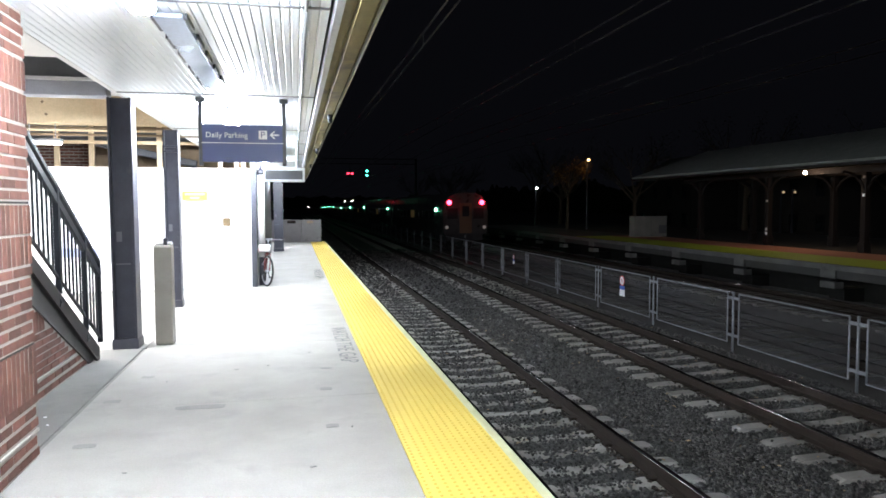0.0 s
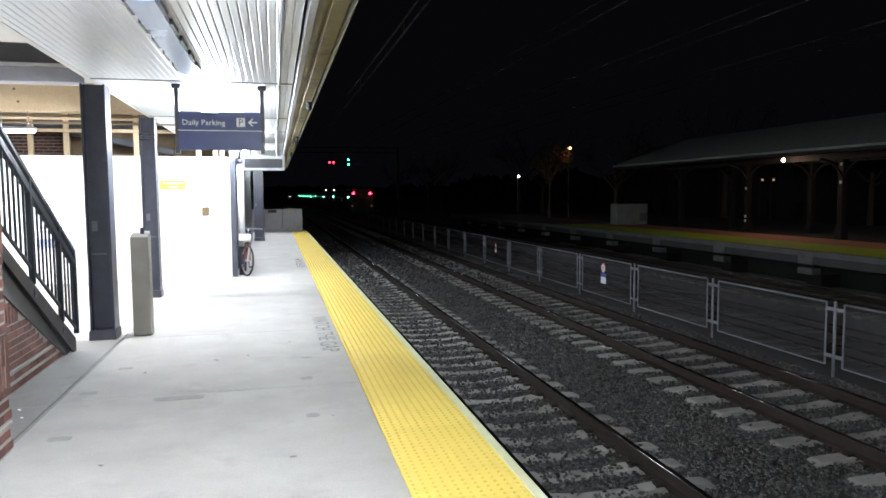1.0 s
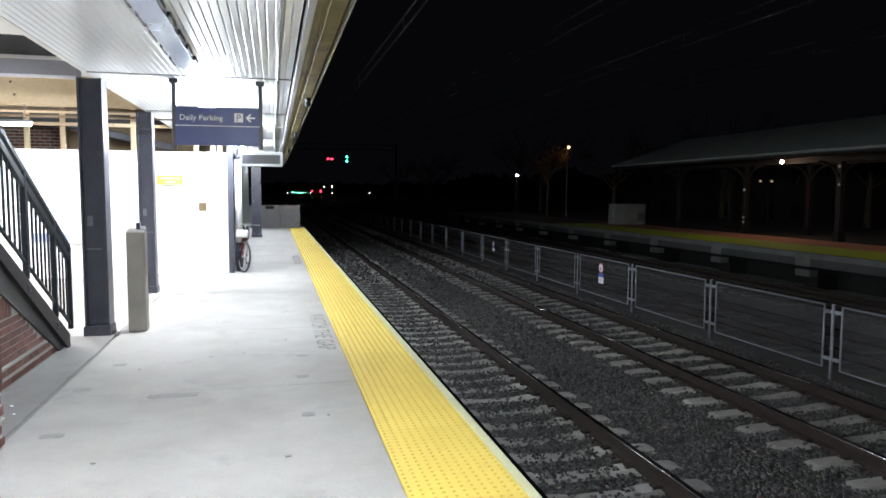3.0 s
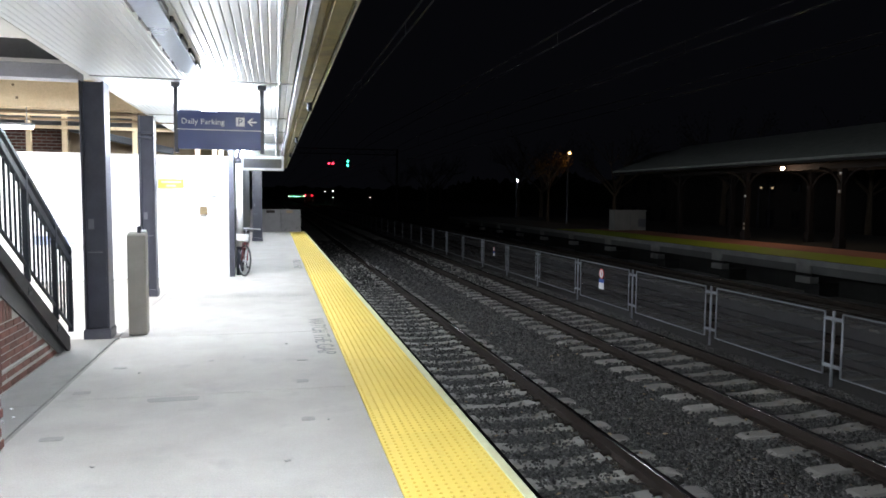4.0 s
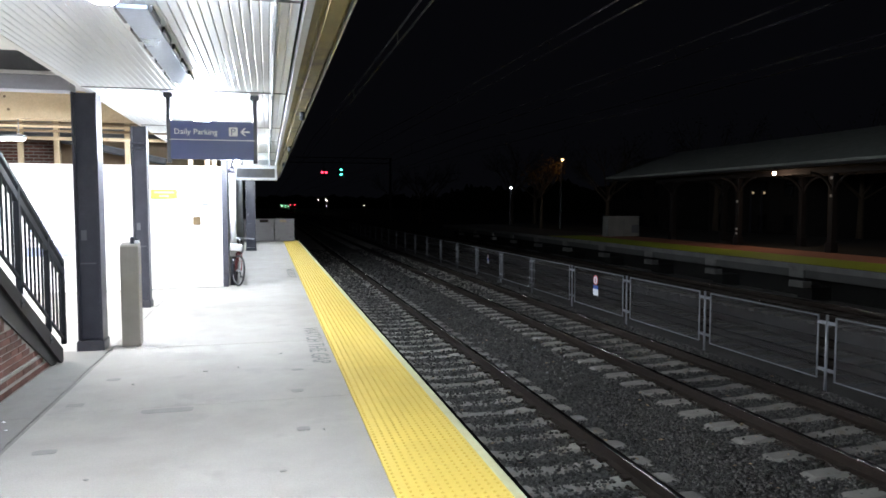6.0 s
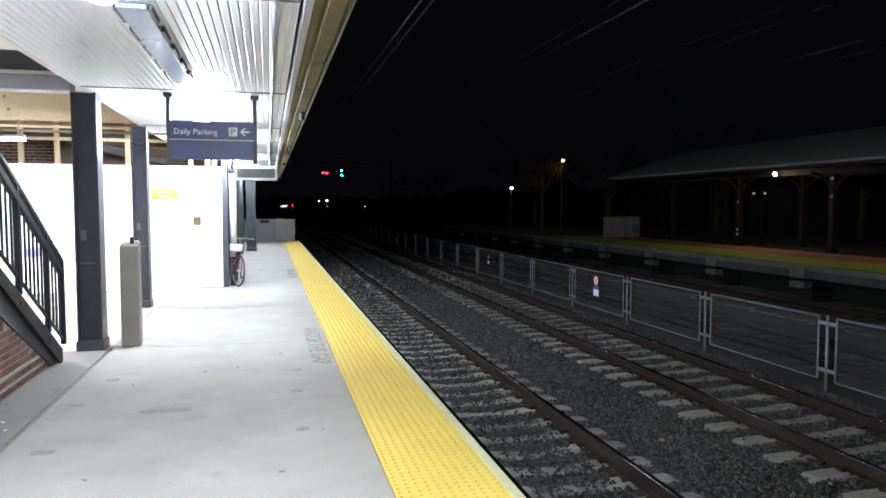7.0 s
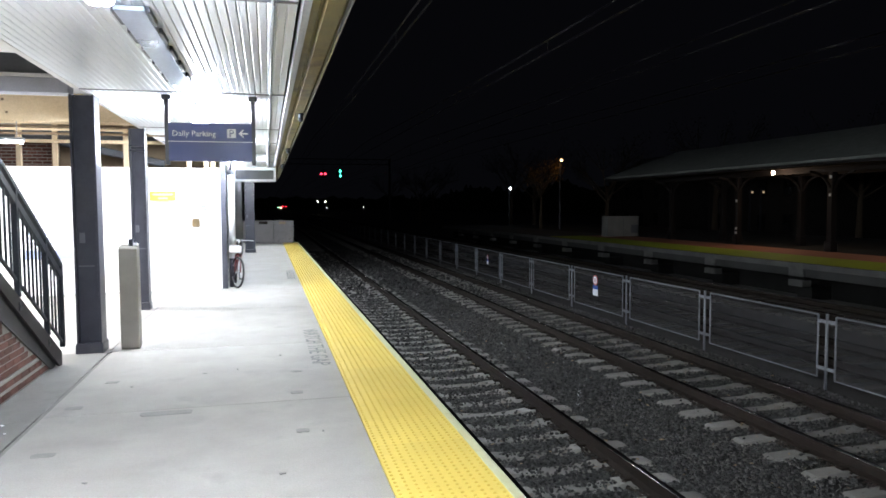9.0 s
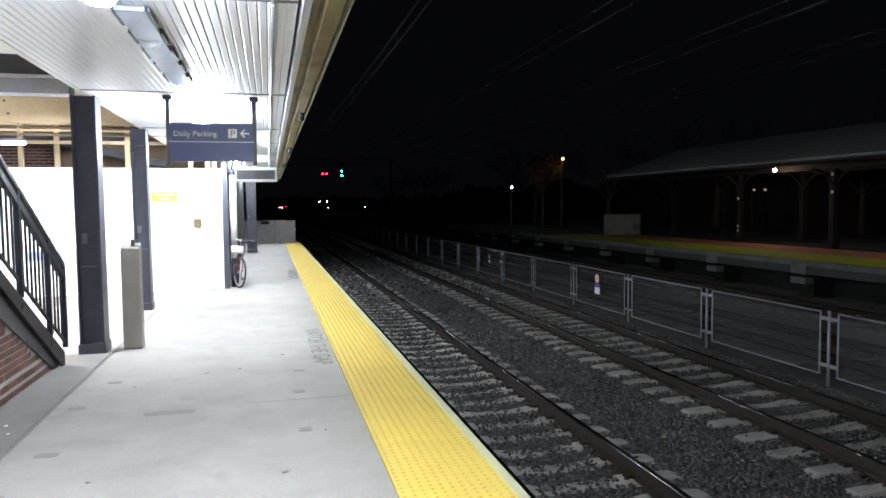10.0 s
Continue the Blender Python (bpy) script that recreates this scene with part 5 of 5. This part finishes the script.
# ---- far lamps, trees and houses ----


def street_lamp(x, y, z, r, mat, label):
    lamp = empty("street_lamp", pose(x, y, 0), label, "street lamp", "lamps beyond the station")
    bm = bmesh.new()
    rod(bm, (0, 0.3, BED - 0.1), (0, 0.3, z + 0.2), 0.10, 8, 0.06)
    rod(bm, (0, 0.3, z + 0.2), (0, 0.0, z + r), 0.05, 6)
    part("pole", bm, M["black_steel"], lamp)
    bm = bmesh.new()
    ball(bm, 0, 0, z, r, 12)
    part("lantern", bm, M[mat], lamp, "glowing lantern", smooth=True)
    return lamp


street_lamp(24.25, 55.0, 5.53, 0.12, "sodium_far", "lit orange street lamp beside a bare autumn tree")
bulb("orange_lamp_light", 24.25, 54.6, 5.3, 13, (1.0, 0.55, 0.2), 0.2)
street_lamp(24.3, 68.0, 3.50, 0.11, "white_far", "lit white street lamp beyond the platform")
for x, y, z, r, mat in ((20.83, 300, 3.95, 0.20, "cream_far"), (24.13, 300, 3.94, 0.28, "cream_far"), (24.32, 299, 1.32, 0.13, "cream_far"), (40.15, 300, 1.46, 0.14, "cream_far"), (9.35, 485, 1.2, 0.22, "cream_far")):
    street_lamp(x, y, z, r, mat, "small distant cream street lamp")


def tree(x, y, h, spread, leaf, label, leaves, seed, low=0.3):
    rng = random.Random(seed)
    t = empty("tree", pose(x, y, BED - 0.06), label, "tree", "trees beyond the tracks")
    bm = bmesh.new()
    rod(bm, (0, 0, 0), (0.1, 0, h * (low + 0.15)), 0.02 * h + 0.05, 8, 0.012 * h)
    ends = []
    for k in range(9):
        a = k * 2.4 + rng.uniform(-0.3, 0.3)
        base = Vector((0.1, 0, h * rng.uniform(low, low + 0.15)))
        mid = base + Vector((math.cos(a) * spread * 0.45, math.sin(a) * spread * 0.45, h * rng.uniform(0.12, 0.25)))
        rod(bm, base, mid, 0.08, 6, 0.045)
        for j in range(4):
            b = a + rng.uniform(-0.9, 0.9)
            tip = mid + Vector((math.cos(b) * spread * rng.uniform(0.2, 0.55), math.sin(b) * spread * rng.uniform(0.2, 0.55), h * rng.uniform(0.03, 0.28)))
            rod(bm, mid, tip, 0.035, 5, 0.01)
            ends.append((mid, tip))
    part("trunk", bm, M["bark"], t)
    bm = bmesh.new()
    for _ in range(leaves):
        p, q = rng.choice(ends)
        c = p.lerp(q, rng.uniform(0.3, 1.15)) + Vector((rng.gauss(0, 0.28), rng.gauss(0, 0.28), rng.gauss(0, 0.24)))
        s = rng.uniform(0.05, 0.11)
        u = Vector((rng.gauss(0, 1), rng.gauss(0, 1), rng.gauss(0, 1))).normalized()
        w = u.orthogonal().normalized()
        n = u.cross(w)
        vs = [bm.verts.new(c + s * k) for k in (u, w * 0.6 + n * 0.15, -u, -w * 0.6 + n * 0.15)]
        bm.faces.new(vs)
    part("crown", bm, M[leaf], t)
    return t


tree(22.75, 56.0, 6.3, 1.6, "leaf", "half-bare autumn tree lit orange by a street lamp", 800, 3, 0.6)
for k, (x, y, h) in enumerate(((31, 60, 11), (37, 52, 12), (30, 76, 12), (34, 95, 13), (26, 120, 12), (33, 140, 14), (44, 44, 12), (29, 170, 13), (-8, 150, 13), (-10, 190, 14))):
    tree(x, y, h, h * 0.42, "far_leaf", "dark tree standing beyond the far platform", 1600, 20 + k)


def house(x, y, w, d, h, lit):
    hs = empty("house", pose(x, y, BED - 0.06), "dark house with a few lit windows beyond the station", "house", "houses beyond the station")
    bm = bmesh.new()
    box(bm, -w / 2, -d / 2, 0, w / 2, d / 2, h)
    part("wall", bm, M["house_wall"], hs)
    bm = bmesh.new()
    prism(bm, [(-w / 2 - 0.4, h + 0.01), (w / 2 + 0.4, h + 0.01), (0, h + 2.8)], "y", -d / 2 - 0.4, d / 2 + 0.4)
    part("roof", bm, M["shingle"], hs)
    for k in range(4):
        for s in range(2):
            yy = -d / 2 + d * (k + 0.5) / 4
            z = 1.2 + 2.8 * s
            win = empty("window", pose(-w / 2, yy, z), "", "")
            win.parent = hs
            bm = bmesh.new()
            for a, b, e, g in ((-0.52, -0.45, -0.1, 1.3), (0.45, 0.52, -0.1, 1.3), (-0.45, 0.45, 1.2, 1.3), (-0.45, 0.45, -0.1, 0.0)):
                box(bm, -0.06, a, e, -0.005, b, g)
            part("frame", bm, M["old_timber"], win)
            bm = bmesh.new()
            box(bm, -0.03, -0.45, 0.0, -0.006, 0.45, 1.2)
            part("pane", bm, M["lit_window"] if (k, s) in lit else M["coach_glass"], win)


house(45.0, 52.0, 9, 12, 6.2, ())
house(44.0, 70.0, 9, 12, 6.0, ())
house(46.0, 30.0, 9, 12, 6.2, ())
# small lit windows seen beneath the far canopy, stood in for by pole lamps
for x, y, z in ((40.0, 50.87, 2.75), (40.0, 49.5, 2.72)):
    lamp = street_lamp(x - 0.2, y, z, 0.10, "lit_window", "small lit window beyond the canopy, built as a pole lamp")

# Dark backdrop, added to hide the visible line where ground meets sky.
bm = bmesh.new()
line = [(-320, 690), (-60, 740), (30, 760), (140, 740), (125, 420), (118, 150), (112, -60)]
row = []
for (x0, y0), (x1, y1) in zip(line, line[1:]):
    n = max(6, int(math.hypot(x1 - x0, y1 - y0) / 3))
    for k in range(n):
        u = k / n
        x, y = x0 + (x1 - x0) * u, y0 + (y1 - y0) * u
        h = 11 + 5 * noise.noise((x * 0.02, y * 0.02, 0)) + 3.5 * noise.noise((x * 0.11, y * 0.11, 3)) + random.uniform(-0.7, 0.7)
        row.append((bm.verts.new((x, y, BED - 0.1)), bm.verts.new((x, y, h))))
for (a, c), (d, e) in zip(row, row[1:]):
    bm.faces.new((a, d, e, c))
thing("distant_woods", bm, M["far_leaf"], "dark jagged backdrop added to hide the line between ground and sky", "woods", kind="structure")

# ---- the departing train ----
CAR, GAP = 25.0, 0.92


def coach():
    car = empty("rail_coach", pose(TRACKS[2], 45.6, RAIL_TOP), "stainless steel passenger coach with green door lamps", "rail coach", "coaches of the departing train")
    body = [(-1.52, 1.05), (-1.55, 1.6), (-1.55, 2.6), (-1.46, 3.15), (-1.15, 3.62), (-0.6, 3.84), (0.6, 3.84), (1.15, 3.62), (1.46, 3.15), (1.55, 2.6), (1.55, 1.6), (1.52, 1.05)]
    bm = bmesh.new()
    prism(bm, body, "y", 0.0, CAR)
    part("body", bm, M["coach_steel"], car)
    bm = bmesh.new()
    box(bm, -1.3, 0.4, 0.62, 1.3, CAR - 0.4, 1.05)
    part("underframe", bm, M["coach_dark"], car)
    for y in (3.3, CAR - 3.3):
        bogie = empty("bogie", pose(0, y, 0), "", "")
        bogie.parent = car
        bm = bmesh.new()
        for s in (-1.0, 1.0):
            bar(bm, (s, -1.5, 0.5), (s, 1.5, 0.5), 0.14, 0.2)
        bar(bm, (-1.0, 0, 0.55), (1.0, 0, 0.55), 0.3, 0.2)
        part("side_frame", bm, M["coach_dark"], bogie)
        for dy in (-1.3, 1.3):
            for s in (-0.755, 0.755):
                bm = bmesh.new()
                rod(bm, (s - 0.06, dy, 0.455), (s + 0.06, dy, 0.455), 0.455, 22)
                part("wheel", bm, M["rail_side"], bogie)
    for s in (-1, 1):
        for k in range(9):
            y = 3.2 + k * 2.1
            bm = bmesh.new()
            box(bm, s * 1.545, y, 2.0, s * 1.565, y + 1.6, 2.62)
            part("window", bm, M["coach_glass"] if k != 4 else M["coach_pane"], car, "coach window")
        for y in (0.9, CAR - 1.9):
            bm = bmesh.new()
            box(bm, s * 1.545, y, 1.1, s * 1.562, y + 1.0, 3.1)
            part("side_door", bm, M["coach_dark"], car, "dark side door")
        bm = bmesh.new()
        box(bm, s * 1.56, 2.20, 2.58, s * 1.64, 2.46, 2.80, 0.01)
        part("door_lamp", bm, M["coach_green"], car, "green glowing door lamp")
    for y, out in ((0.0, -1), (CAR, 1)):
        bm = bmesh.new()
        box(bm, -0.42, y, 1.12, 0.42, y + out * 0.05, 3.15, 0.01)
        part("end_door", bm, M["coach_door"], car, "brown end door")
        bm = bmesh.new()
        box(bm, -0.24, y + out * 0.05, 2.25, 0.24, y + out * 0.06, 2.95)
        part("door_window", bm, M["coach_glass"], car)
        bm = bmesh.new()
        rod(bm, (0, y, 0.9), (0, y + out * 0.46, 0.9), 0.11, 10)
        part("coupler", bm, M["coach_dark"], car)
    return car


last = coach()
for s in (-1, 1):
    bm = bmesh.new()
    rod(bm, (s * 1.13, 0.02, 3.19), (s * 1.13, -0.06, 3.19), 0.16, 16)
    ball(bm, s * 1.13, -0.06, 3.19, 0.155, 14)
    part("marker_lamp", bm, M["tail_red"], last, "glowing red marker lamp", smooth=True)
    bm = bmesh.new()
    rod(bm, (s * 1.30, 0.02, 1.52), (s * 1.30, -0.05, 1.52), 0.12, 14)
    part("lower_lamp", bm, M["coach_dim"], last, "dim pale lower lamp")
    bm = bmesh.new()
    box(bm, s * 0.55, -0.012, 2.1, s * 1.25, -0.002, 2.8)
    part("end_window", bm, M["coach_glass"], last, "dark end window")
CARS = [last]
for k in range(1, 9):
    o = copy_thing(last, pose(TRACKS[2], 45.6 + k * (CAR + GAP), RAIL_TOP))
    for child in [c for c in o.children if c.name.split(".")[0] in ("marker_lamp", "lower_lamp", "end_window")]:
        bpy.data.objects.remove(child)
    CARS.append(o)
SPEED = 48.4


def motions():
    """The train runs away along its track at an even speed."""
    for k, o in enumerate(CARS):
        y = 45.6 + k * (CAR + GAP)
        walk(o, [(t, pose(TRACKS[2], y + SPEED * t, RAIL_TOP)) for t in (0.0, 2.5, 5.0, 7.5, 10.0)])


motions()
